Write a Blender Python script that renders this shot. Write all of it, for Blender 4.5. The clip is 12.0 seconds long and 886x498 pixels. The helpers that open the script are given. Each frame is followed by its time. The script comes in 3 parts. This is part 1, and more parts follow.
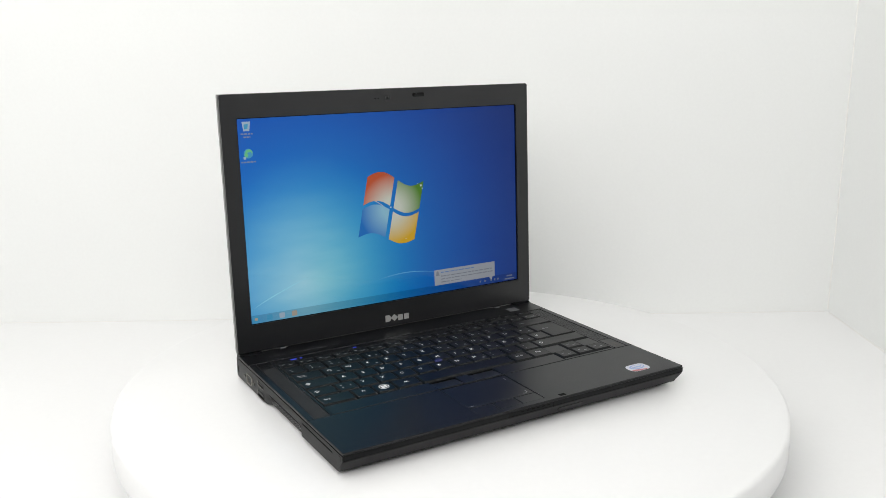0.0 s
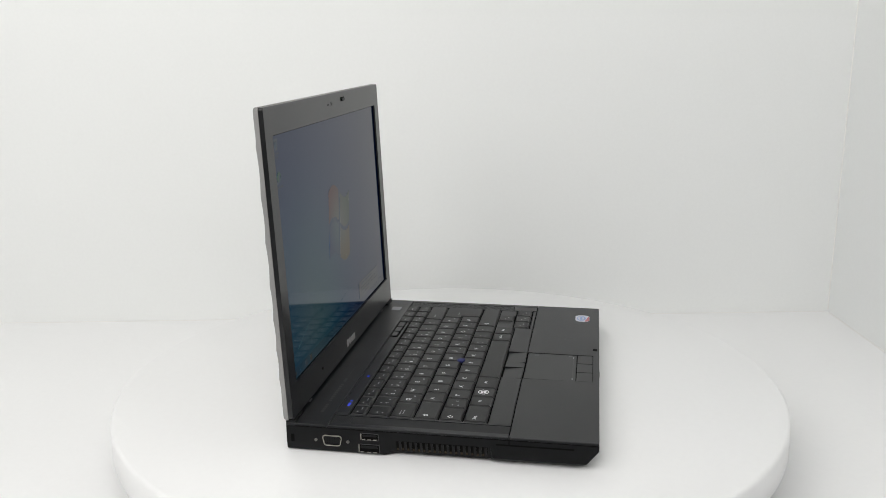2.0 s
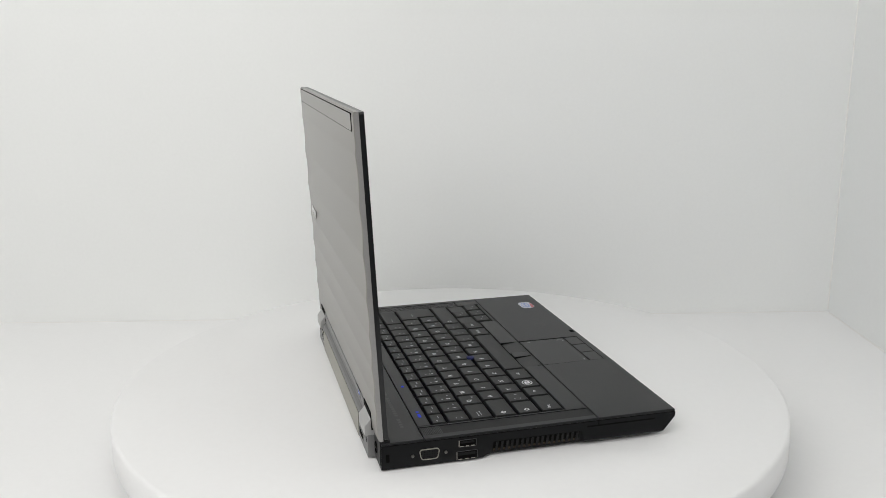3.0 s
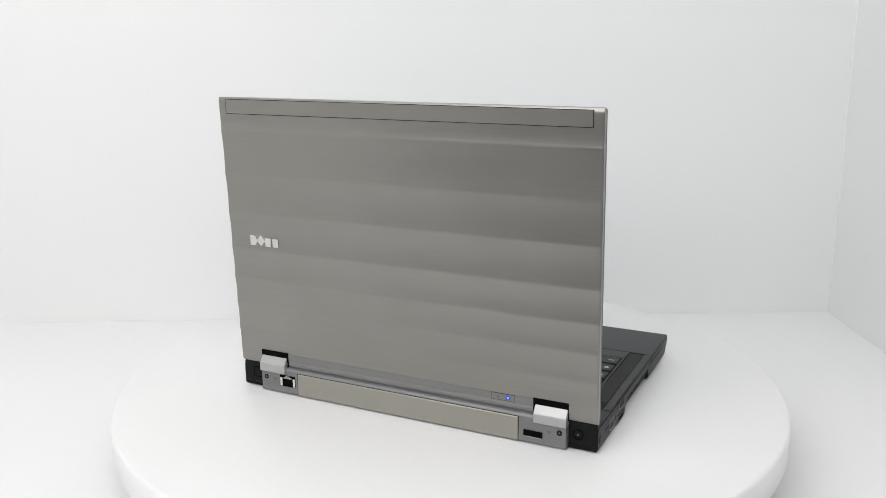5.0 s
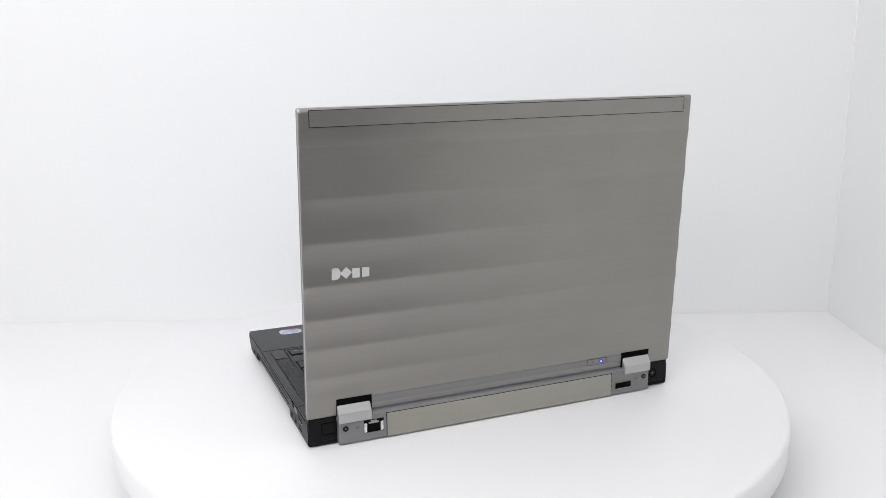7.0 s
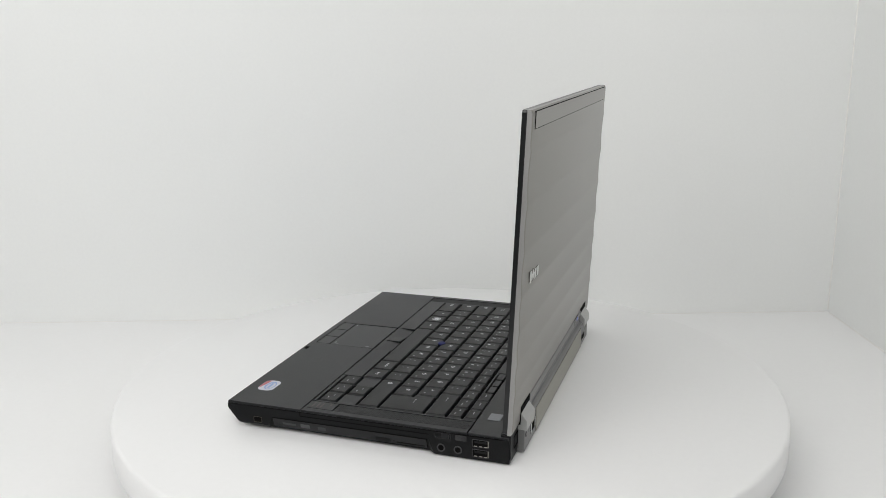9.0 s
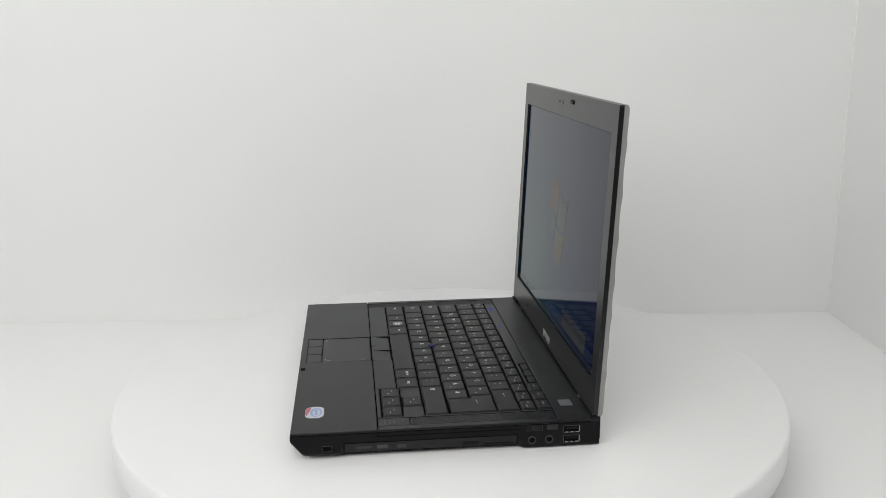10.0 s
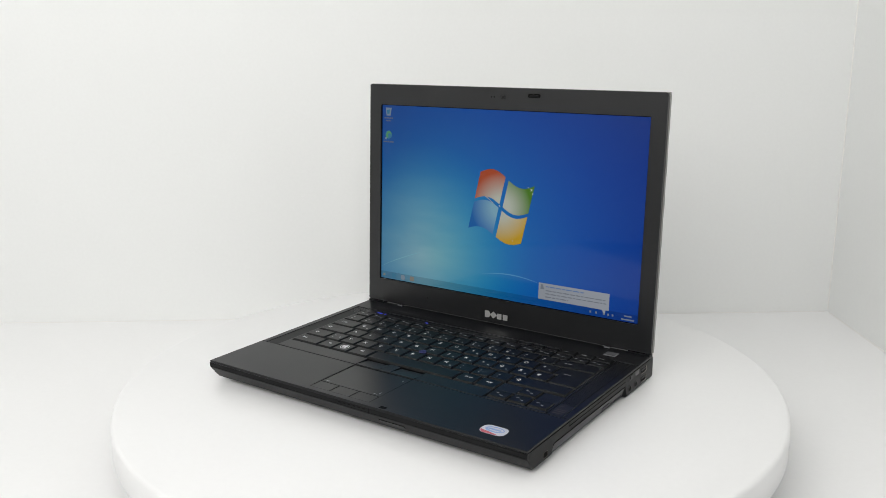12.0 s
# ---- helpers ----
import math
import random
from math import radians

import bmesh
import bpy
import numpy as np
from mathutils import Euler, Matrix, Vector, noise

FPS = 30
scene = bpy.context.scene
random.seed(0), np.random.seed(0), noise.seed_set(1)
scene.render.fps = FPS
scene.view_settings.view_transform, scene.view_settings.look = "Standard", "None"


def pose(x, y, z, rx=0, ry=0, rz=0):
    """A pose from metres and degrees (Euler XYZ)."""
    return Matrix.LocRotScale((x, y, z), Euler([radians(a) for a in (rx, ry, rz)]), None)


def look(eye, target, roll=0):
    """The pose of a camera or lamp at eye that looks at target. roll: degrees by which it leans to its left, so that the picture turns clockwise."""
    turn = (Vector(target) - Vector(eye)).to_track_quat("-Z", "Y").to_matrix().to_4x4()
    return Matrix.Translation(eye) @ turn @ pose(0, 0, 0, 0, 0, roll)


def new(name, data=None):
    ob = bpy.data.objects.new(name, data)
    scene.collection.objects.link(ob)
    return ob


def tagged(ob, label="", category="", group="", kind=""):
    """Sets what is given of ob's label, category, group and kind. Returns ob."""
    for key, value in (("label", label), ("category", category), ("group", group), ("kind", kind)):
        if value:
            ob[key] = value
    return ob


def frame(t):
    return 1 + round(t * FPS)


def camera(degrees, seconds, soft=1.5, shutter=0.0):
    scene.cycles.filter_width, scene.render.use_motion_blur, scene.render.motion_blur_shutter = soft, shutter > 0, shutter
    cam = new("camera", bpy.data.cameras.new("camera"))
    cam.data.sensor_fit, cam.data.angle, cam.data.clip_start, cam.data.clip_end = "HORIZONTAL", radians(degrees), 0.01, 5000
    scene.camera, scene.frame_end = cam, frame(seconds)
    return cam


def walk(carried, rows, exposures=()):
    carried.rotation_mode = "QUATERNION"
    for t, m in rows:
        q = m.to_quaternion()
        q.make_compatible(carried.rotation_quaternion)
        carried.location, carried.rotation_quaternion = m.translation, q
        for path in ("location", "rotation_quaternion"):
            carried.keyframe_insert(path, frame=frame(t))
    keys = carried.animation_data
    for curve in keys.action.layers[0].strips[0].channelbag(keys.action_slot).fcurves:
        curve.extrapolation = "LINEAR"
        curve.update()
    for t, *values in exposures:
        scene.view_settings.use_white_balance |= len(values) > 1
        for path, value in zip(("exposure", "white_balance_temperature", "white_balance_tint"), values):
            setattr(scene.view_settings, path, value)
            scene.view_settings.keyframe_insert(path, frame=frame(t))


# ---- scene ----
# Still camera before a white photo box with a motor turntable.
cam = camera(53.34, 12.0, soft=0.7)
EYE = (0.0, -0.7869, 0.3104)
AIM = (-0.00540, -0.0090, 0.1252)
VIEW = look(EYE, AIM, -0.364)
EXPOSURES = [(0.0, 0.0, 6500, 10), (0.5, -0.03, 6500, 10), (1.5, -0.16, 6500, 10), (2.5, -0.33, 6500, 10), (3.5, -0.40, 6500, 10), (4.5, -0.27, 6400, 11), (5.5, -0.13, 6380, 12), (6.5, -0.10, 6260, 14),
             (7.0, -0.09, 6280, 14), (8.0, -0.30, 6400, 11), (9.0, -0.37, 6470, 10), (9.5, -0.41, 6470, 10), (10.5, -0.38, 6500, 10), (11.0, -0.34, 6500, 10), (12.0, -0.19, 6500, 10)]
walk(cam, [(0.0, VIEW), (12.0, VIEW)], EXPOSURES)

# ---- light ----
world = bpy.data.worlds.new("world")
world.use_nodes = True
world.node_tree.nodes["Background"].inputs[0].default_value = (0.9, 0.95, 1.0, 1)
world.node_tree.nodes["Background"].inputs[1].default_value = 0.4
scene.world = world


def area_lamp(name, size_x, size_y, watts, color, m):
    data = bpy.data.lights.new(name, "AREA")
    data.shape, data.size, data.size_y, data.energy, data.color = "RECTANGLE", size_x, size_y, watts, color
    ob = new(name, data)
    ob.matrix_world = m
    return ob


area_lamp("front_light", 1.2, 0.9, 15.2, (1.0, 0.985, 0.97), pose(-0.36, -0.92, 0.90, 72, 0, -2))


# ---- materials ----
def nodes_of(name):
    m = bpy.data.materials.new(name)
    m.use_nodes = True
    return m, m.node_tree.nodes, m.node_tree.links, m.node_tree.nodes["Principled BSDF"]


def surface(name, color, rough=0.5, metal=0.0, grain=400.0, vary=0.08, bump=0.05, stretch=(1, 1, 1), coat=0.0, big=12.0, spec=0.5):
    """A worn plain surface: colour and gloss vary at two scales, with a fine relief."""
    m, n, l, b = nodes_of(name)
    tc = n.new("ShaderNodeTexCoord")
    mp = n.new("ShaderNodeMapping")
    mp.inputs["Scale"].default_value = stretch
    l.new(tc.outputs["Object"], mp.inputs["Vector"])
    fine, wide = n.new("ShaderNodeTexNoise"), n.new("ShaderNodeTexNoise")
    fine.inputs["Scale"].default_value, wide.inputs["Scale"].default_value = grain, big
    fine.inputs["Detail"].default_value = wide.inputs["Detail"].default_value = 4
    l.new(mp.outputs["Vector"], fine.inputs["Vector"])
    l.new(tc.outputs["Object"], wide.inputs["Vector"])
    add = n.new("ShaderNodeMath")
    add.operation = "ADD"
    l.new(fine.outputs["Fac"], add.inputs[0])
    l.new(wide.outputs["Fac"], add.inputs[1])
    mr = n.new("ShaderNodeMapRange")
    mr.inputs["From Min"].default_value, mr.inputs["From Max"].default_value = 0.6, 1.4
    mr.inputs["To Min"].default_value, mr.inputs["To Max"].default_value = 1 - vary, 1 + vary
    l.new(add.outputs[0], mr.inputs["Value"])
    mul = n.new("ShaderNodeVectorMath")
    mul.operation = "SCALE"
    mul.inputs[0].default_value = color
    l.new(mr.outputs["Result"], mul.inputs["Scale"])
    l.new(mul.outputs["Vector"], b.inputs["Base Color"])
    rr = n.new("ShaderNodeMath")
    rr.operation = "MULTIPLY"
    rr.inputs[1].default_value = rough
    l.new(mr.outputs["Result"], rr.inputs[0])
    l.new(rr.outputs[0], b.inputs["Roughness"])
    b.inputs["Metallic"].default_value, b.inputs["Coat Weight"].default_value = metal, coat
    b.inputs["Specular IOR Level"].default_value, b.inputs["Coat Roughness"].default_value = spec, 0.25
    if bump:
        bp = n.new("ShaderNodeBump")
        bp.inputs["Strength"].default_value, bp.inputs["Distance"].default_value = bump, 0.0004
        l.new(fine.outputs["Fac"], bp.inputs["Height"])
        l.new(bp.outputs["Normal"], b.inputs["Normal"])
    return m


def glowing(name, color, strength, coat=1.0, rough=0.06):
    """A lit piece of the display: its own light under an anti-glare coat, tinted dark to dim slant views."""
    m, n, l, b = nodes_of(name)
    b.inputs["Base Color"].default_value = (0.012, 0.012, 0.014, 1)
    b.inputs["Roughness"].default_value = 0.5
    b.inputs["Specular IOR Level"].default_value = 0.0
    b.inputs["Coat Weight"].default_value, b.inputs["Coat Roughness"].default_value, b.inputs["Coat IOR"].default_value = coat, rough, COAT_IOR
    b.inputs["Coat Tint"].default_value = (*[COAT_TINT ** min(coat, 1.0)] * 3, 1)
    b.inputs["Emission Color"].default_value = (*color, 1)
    b.inputs["Emission Strength"].default_value = strength / COAT_TINT ** coat
    m.cycles.emission_sampling = "NONE" if coat else "AUTO"
    return m


COAT_IOR = 1.28
# dark tint stands in for the panel's dimming when seen from the side
COAT_TINT = 0.005
GLOW = 1.03

white_wall = surface("white_wall_paint", (0.83, 0.84, 0.83), 0.75, grain=250, vary=0.015, bump=0.06, big=3)
white_floor = surface("white_floor_sheet", (0.87, 0.87, 0.87), 0.6, grain=180, vary=0.012, bump=0.03, big=4)
white_disc = surface("white_turntable_lacquer", (0.83, 0.83, 0.83), 0.35, grain=160, vary=0.012, bump=0.015, big=6)
room_grey = surface("grey_room_wall", (0.025, 0.025, 0.024), 0.7, grain=200, big=3)
grey_foot = surface("grey_plastic_foot", (0.5, 0.5, 0.5), 0.6)
black_shell = surface("black_magnesium_shell", (0.006, 0.0064, 0.007), 0.38, grain=2500, vary=0.12, bump=0.06, spec=0.14)
black_soft = surface("black_soft_touch_paint", (0.005, 0.0054, 0.0068), 0.34, grain=3000, vary=0.10, bump=0.05, big=25, spec=0.32)
black_key = surface("black_key_plastic", (0.004, 0.0044, 0.005), 0.36, grain=2600, vary=0.12, bump=0.05, spec=0.23)
black_pad = surface("black_touchpad", (0.006, 0.0064, 0.0075), 0.31, grain=3500, vary=0.08, bump=0.03, spec=0.32)
black_deep = surface("black_gap", (0.003, 0.003, 0.003), 0.8, bump=0, spec=0.05)
black_bezel = surface("black_bezel_plastic", (0.007, 0.0073, 0.0082), 0.3, grain=3200, vary=0.1, bump=0.06, spec=0.5)
black_gloss = surface("black_gloss_plastic", (0.008, 0.008, 0.009), 0.15, bump=0)
brushed = surface("brushed_grey_aluminium", (0.266, 0.255, 0.236), 0.38, metal=0.74, grain=1100, vary=0.06, bump=0.05, stretch=(0.02, 1, 1), big=14, coat=0.35)
edge_alu = surface("light_aluminium_edge", (0.30, 0.296, 0.29), 0.42, metal=0.35, grain=900, bump=0.03)
hinge_silver = surface("satin_silver_paint", (0.44, 0.44, 0.435), 0.4, metal=0.6, grain=1800, bump=0.04, vary=0.04)
caulk = surface("cream_caulk", (0.86, 0.855, 0.83), 0.6, grain=120, vary=0.03, bump=0.03)
rear_grey = surface("grey_rear_plastic", (0.20, 0.20, 0.20), 0.45, metal=0.35, grain=2200, vary=0.06, bump=0.05)
battery_grey = surface("warm_grey_battery_cover", (0.33, 0.32, 0.28), 0.42, metal=0.55, grain=1400, vary=0.06, bump=0.06, stretch=(0.05, 1, 1))
mirror_chrome = surface("polished_chrome", (0.6, 0.6, 0.59), 0.06, metal=1.0, bump=0.0, vary=0.02)
chrome = surface("satin_chrome", (0.75, 0.75, 0.74), 0.22, metal=1.0, bump=0.0, vary=0.03)
emblem_silver = surface("pale_silver_emblem", (0.62, 0.62, 0.61), 0.34, metal=0.75, bump=0.0, vary=0.03)
port_metal = surface("port_metal", (0.17, 0.165, 0.155), 0.32, metal=1.0, bump=0.0, vary=0.06)
port_dark = surface("port_dark", (0.003, 0.003, 0.003), 0.8, bump=0, spec=0.05)
rim_metal = surface("beige_port_rim", (0.38, 0.365, 0.32), 0.35, metal=0.8, bump=0)
socket_mark_grey = surface("grey_socket_mark", (0.13, 0.13, 0.13), 0.5, bump=0)
dull_rim = surface("dull_brass_rim", (0.07, 0.064, 0.05), 0.4, metal=0.6, bump=0)
socket_grey = surface("socket_grey", (0.035, 0.035, 0.037), 0.5, bump=0)
legend_dim = surface("dim_legend_print", (0.34, 0.345, 0.36), 0.6, bump=0, vary=0.02)
legend_white = surface("white_legend_print", (0.78, 0.785, 0.80), 0.6, bump=0, vary=0.02)
name_print = surface("grey_name_print", (0.055, 0.055, 0.06), 0.5, bump=0, vary=0.05)
plate_print = surface("brown_plate_print", (0.055, 0.043, 0.040), 0.5, bump=0, vary=0.15)
heat_sink = surface("brass_heat_sink", (0.05, 0.037, 0.018), 0.5, metal=0.7, bump=0, vary=0.2)
nub_blue = surface("blue_rubber_nub", (0.014, 0.018, 0.10), 0.7, grain=1800, bump=0.2)
button_grey = surface("silver_button", (0.20, 0.205, 0.22), 0.35, metal=0.6, grain=1800, bump=0.05)
rubber = surface("black_rubber", (0.02, 0.02, 0.02), 0.8)
led_blue = glowing("blue_light", (0.07, 0.11, 0.9), 0.75, coat=0.0)
led_pale = glowing("pale_blue_light", (0.35, 0.5, 1.0), 1.4, coat=0.0)
sticker_white = surface("sticker_white", (0.50, 0.51, 0.57), 0.35, bump=0, vary=0.03)
sticker_blue = surface("sticker_blue", (0.22, 0.32, 0.55), 0.35, bump=0, vary=0.05)
sticker_red = surface("sticker_red", (0.42, 0.10, 0.12), 0.35, bump=0, vary=0.05)


def wallpaper(name, strength=1.0):
    """The lit desktop picture: deep blue above, a pale cyan glow below on one side."""
    m = glowing(name, (0, 0, 1), GLOW * strength)
    n, l = m.node_tree.nodes, m.node_tree.links
    b = n["Principled BSDF"]
    tc = n.new("ShaderNodeTexCoord")

    def blob(x, z, sx, sz, stops):
        mp = n.new("ShaderNodeMapping")
        mp.inputs["Location"].default_value = (-x / sx, 0, -z / sz)
        mp.inputs["Scale"].default_value = (1 / sx, 0, 1 / sz)
        l.new(tc.outputs["Object"], mp.inputs["Vector"])
        ln = n.new("ShaderNodeVectorMath")
        ln.operation = "LENGTH"
        l.new(mp.outputs["Vector"], ln.inputs[0])
        cr = n.new("ShaderNodeValToRGB")
        cr.color_ramp.interpolation = "B_SPLINE"
        el = cr.color_ramp.elements
        el[0].position, el[0].color = stops[0][0], (*stops[0][1], 1)
        el[1].position, el[1].color = stops[-1][0], (*stops[-1][1], 1)
        for p, c in stops[1:-1]:
            el.new(p).color = (*c, 1)
        l.new(ln.outputs["Value"], cr.inputs["Fac"])
        return cr

    base = blob(-0.080, 0.060, 0.30, 0.30, [(0.0, (0.008, 0.40, 0.62)), (0.20, (0.004, 0.30, 0.66)), (0.40, (0.001, 0.122, 0.56)), (0.70, (0.002, 0.044, 0.36)), (1.0, (0.004, 0.022, 0.20))])
    glow = blob(-0.098, 0.060, 0.110, 0.125, [(0.0, (0.38, 0.33, 0.18)), (0.30, (0.19, 0.21, 0.09)), (0.65, (0.03, 0.07, 0.01)), (1.0, (0, 0, 0))])
    # soft rays that fan out of the glow
    rays, mp2 = n.new("ShaderNodeTexNoise"), n.new("ShaderNodeMapping")
    mp2.inputs["Rotation"].default_value = (0, radians(-38), 0)
    mp2.inputs["Scale"].default_value = (9, 1, 34)
    rays.inputs["Scale"].default_value, rays.inputs["Detail"].default_value = 1.0, 3
    l.new(tc.outputs["Object"], mp2.inputs["Vector"])
    l.new(mp2.outputs["Vector"], rays.inputs["Vector"])
    fan = n.new("ShaderNodeMapRange")
    fan.inputs["From Min"].default_value, fan.inputs["From Max"].default_value = 0.3, 0.7
    fan.inputs["To Min"].default_value, fan.inputs["To Max"].default_value = 0.72, 1.15
    l.new(rays.outputs["Fac"], fan.inputs["Value"])
    lit_glow = n.new("ShaderNodeVectorMath")
    lit_glow.operation = "SCALE"
    l.new(glow.outputs["Color"], lit_glow.inputs[0])
    l.new(fan.outputs["Result"], lit_glow.inputs["Scale"])
    add = n.new("ShaderNodeVectorMath")
    add.operation = "ADD"
    l.new(base.outputs["Color"], add.inputs[0])
    l.new(lit_glow.outputs["Vector"], add.inputs[1])
    l.new(add.outputs["Vector"], b.inputs["Emission Color"])
    return m


desktop = wallpaper("desktop_picture")


# ---- building helpers (millimetres in, metres out) ----
MM = 0.001


def part(name, bm, material, parent=None, label="", m=None, smooth=False):
    """One mesh object from a bmesh, as a part of its parent."""
    me = bpy.data.meshes.new(name)
    bmesh.ops.recalc_face_normals(bm, faces=bm.faces)
    bm.to_mesh(me)
    bm.free()
    me.materials.append(material)
    if smooth:
        for p in me.polygons:
            p.use_smooth = True
        me.set_sharp_from_angle(angle=radians(35))
    ob = new(name, me)
    if parent:
        ob.parent = parent
    if m is not None:
        ob.matrix_basis = m
    if label:
        tagged(ob, label)
    return ob


def box(x0, x1, y0, y1, z0, z1, bevel=0.0, seg=2, bm=None):
    bm = bm or bmesh.new()
    v = [bm.verts.new((x * MM, y * MM, z * MM)) for z in (z0, z1) for y in (y0, y1) for x in (x0, x1)]
    fs = [bm.faces.new([v[i] for i in q]) for q in ((0, 2, 3, 1), (4, 5, 7, 6), (0, 1, 5, 4), (2, 6, 7, 3), (0, 4, 6, 2), (1, 3, 7, 5))]
    if bevel:
        es = list({e for f in fs for e in f.edges})
        bmesh.ops.bevel(bm, geom=es, offset=bevel * MM, segments=seg, profile=0.5, affect="EDGES", clamp_overlap=True)
    return bm


def prism(outline, a, b, axis, bevel=0.0, seg=2, bm=None):
    """An outline (pairs in mm) pushed from a to b along an axis. x: pairs are (y, z); y: (x, z); z: (x, y)."""
    bm = bm or bmesh.new()

    def at(p, k):
        q = {"x": (k, p[0], p[1]), "y": (p[0], k, p[1]), "z": (p[0], p[1], k)}[axis]
        return bm.verts.new([c * MM for c in q])

    lo, hi = [at(p, a) for p in outline], [at(p, b) for p in outline]
    n = len(outline)
    fs = [bm.faces.new(lo), bm.faces.new(hi)] + [bm.faces.new((lo[i], lo[(i + 1) % n], hi[(i + 1) % n], hi[i])) for i in range(n)]
    if bevel:
        es = list({e for f in fs[:2] for e in f.edges})
        bmesh.ops.bevel(bm, geom=es, offset=bevel * MM, segments=seg, profile=0.5, affect="EDGES", clamp_overlap=True)
    return bm


def rounded(x0, x1, y0, y1, r, n=5):
    """The outline of a rectangle with round corners."""
    pts = []
    for cx, cy, a0 in ((x1 - r, y1 - r, 0), (x0 + r, y1 - r, 90), (x0 + r, y0 + r, 180), (x1 - r, y0 + r, 270)):
        for i in range(n + 1):
            a = radians(a0 + 90 * i / n)
            pts.append((cx + r * math.cos(a), cy + r * math.sin(a)))
    return pts


def ring(cx, cy, r, n=24):
    return [(cx + r * math.cos(2 * math.pi * i / n), cy + r * math.sin(2 * math.pi * i / n)) for i in range(n)]


def plate_with_hole(outer, inner, a, b, axis):
    """A plate between two outlines of the same count of points, from a to b along an axis."""
    bm = bmesh.new()

    def at(p, k):
        q = {"x": (k, p[0], p[1]), "y": (p[0], k, p[1]), "z": (p[0], p[1], k)}[axis]
        return bm.verts.new([c * MM for c in q])

    n = len(outer)
    o0, o1, i0, i1 = [at(p, a) for p in outer], [at(p, b) for p in outer], [at(p, a) for p in inner], [at(p, b) for p in inner]
    for i in range(n):
        j = (i + 1) % n
        for q in ((o0[i], o0[j], i0[j], i0[i]), (o1[i], i1[i], i1[j], o1[j]), (o0[i], o1[i], o1[j], o0[j]), (i0[i], i0[j], i1[j], i1[i])):
            bm.faces.new(q)
    return bm


# ---- the photo box ----
def slab(name, x0, x1, y0, y1, z0, z1, material, label, m=None):
    ob = part(name, box(x0, x1, y0, y1, z0, z1), material, m=m)
    return tagged(ob, label, name.split("_")[0], kind="structure")


slab("floor", -1000, 600, -600, 480, -80, -60, white_floor, "smooth white floor of the photo box")
# unseen dark room surfaces, added so that lid and emblem reflect dark
slab("floor_room", -1000, 600, -1400, -600, -82, -62, room_grey, "unseen dark grey floor under the camera")
slab("wall_back", -1100, 700, 0, 20, -60, 1460, white_wall, "plain white back wall of the photo box", pose(0.5255, 0.3860, 0, 0, 0, 1.9) @ pose(-0.5255, 0, 0))
slab("wall_right", 525, 545, -760, 385, -60, 1460, white_wall, "plain white side wall of the photo box")
# unseen stretch, added dark to keep white out of the lid's reflection
slab("wall_side_room", 525, 545, -1400, -760, -60, 1460, room_grey, "unseen dark grey side wall added for dark reflections")
slab("wall_left", -1000, -980, -1400, 480, -60, 1460, white_wall, "plain white side wall of the photo box")
slab("wall_front", -1000, 600, -1420, -1400, -60, 1460, room_grey, "unseen dark grey wall behind the camera")
slab("ceiling", -1000, 600, -1400, 480, 1460, 1480, white_wall, "white ceiling of the photo box")

tagged(part("trim_floor", box(522.6, 525, -598, 376, -60, -59.1, 0.4, 1), caulk), "cream caulk line along the foot of the wall", "trim", kind="structure")
tagged(part("trim_corner", box(523.8, 527, 384.4, 388, -57, 1455, 0.5, 1), caulk), "cream caulk line in the wall corner", "trim", kind="structure")
tagged(part("trim_back", box(-1000, 520, -2.0, -0.3, -60, -59.2, 0.3, 1), caulk, m=pose(0.5255, 0.3860, 0, 0, 0, 1.9) @ pose(-0.5255, 0, 0)), "cream caulk line along the foot of the back wall", "trim", kind="structure")


# ---- the turntable ----
def lathe(profile, n=128):
    """Turn a profile of (radius, height) pairs in mm round the upright axis."""
    bm = bmesh.new()
    rows = [[bm.verts.new((r * MM * math.cos(2 * math.pi * i / n), r * MM * math.sin(2 * math.pi * i / n), z * MM)) for i in range(n)] for r, z in profile]
    for a, b in zip(rows, rows[1:]):
        for i in range(n):
            bm.faces.new((a[i], a[(i + 1) % n], b[(i + 1) % n], b[i]))
    bm.faces.new(rows[0])
    bm.faces.new(rows[-1])
    return bm


turntable = tagged(new("turntable"), "round white lacquered turntable disc turning on the floor", "turntable")
part("disc", lathe([(298, -30), (301.5, -29), (303, -26.5), (303, -3.5), (302.4, -1.6), (301.2, -0.5), (299.5, 0)]), white_disc, turntable, smooth=True)
part("foot", lathe([(200, -60), (200, -30.5)], 64), grey_foot, turntable, "grey recessed foot", smooth=True)


# ---- the laptop: x to its user's right, y to its back, z up, millimetres ----
laptop = tagged(new("laptop"), "open black laptop with brushed grey lid and lit blue screen", "laptop")
TOP = 22.6  # the deck's height

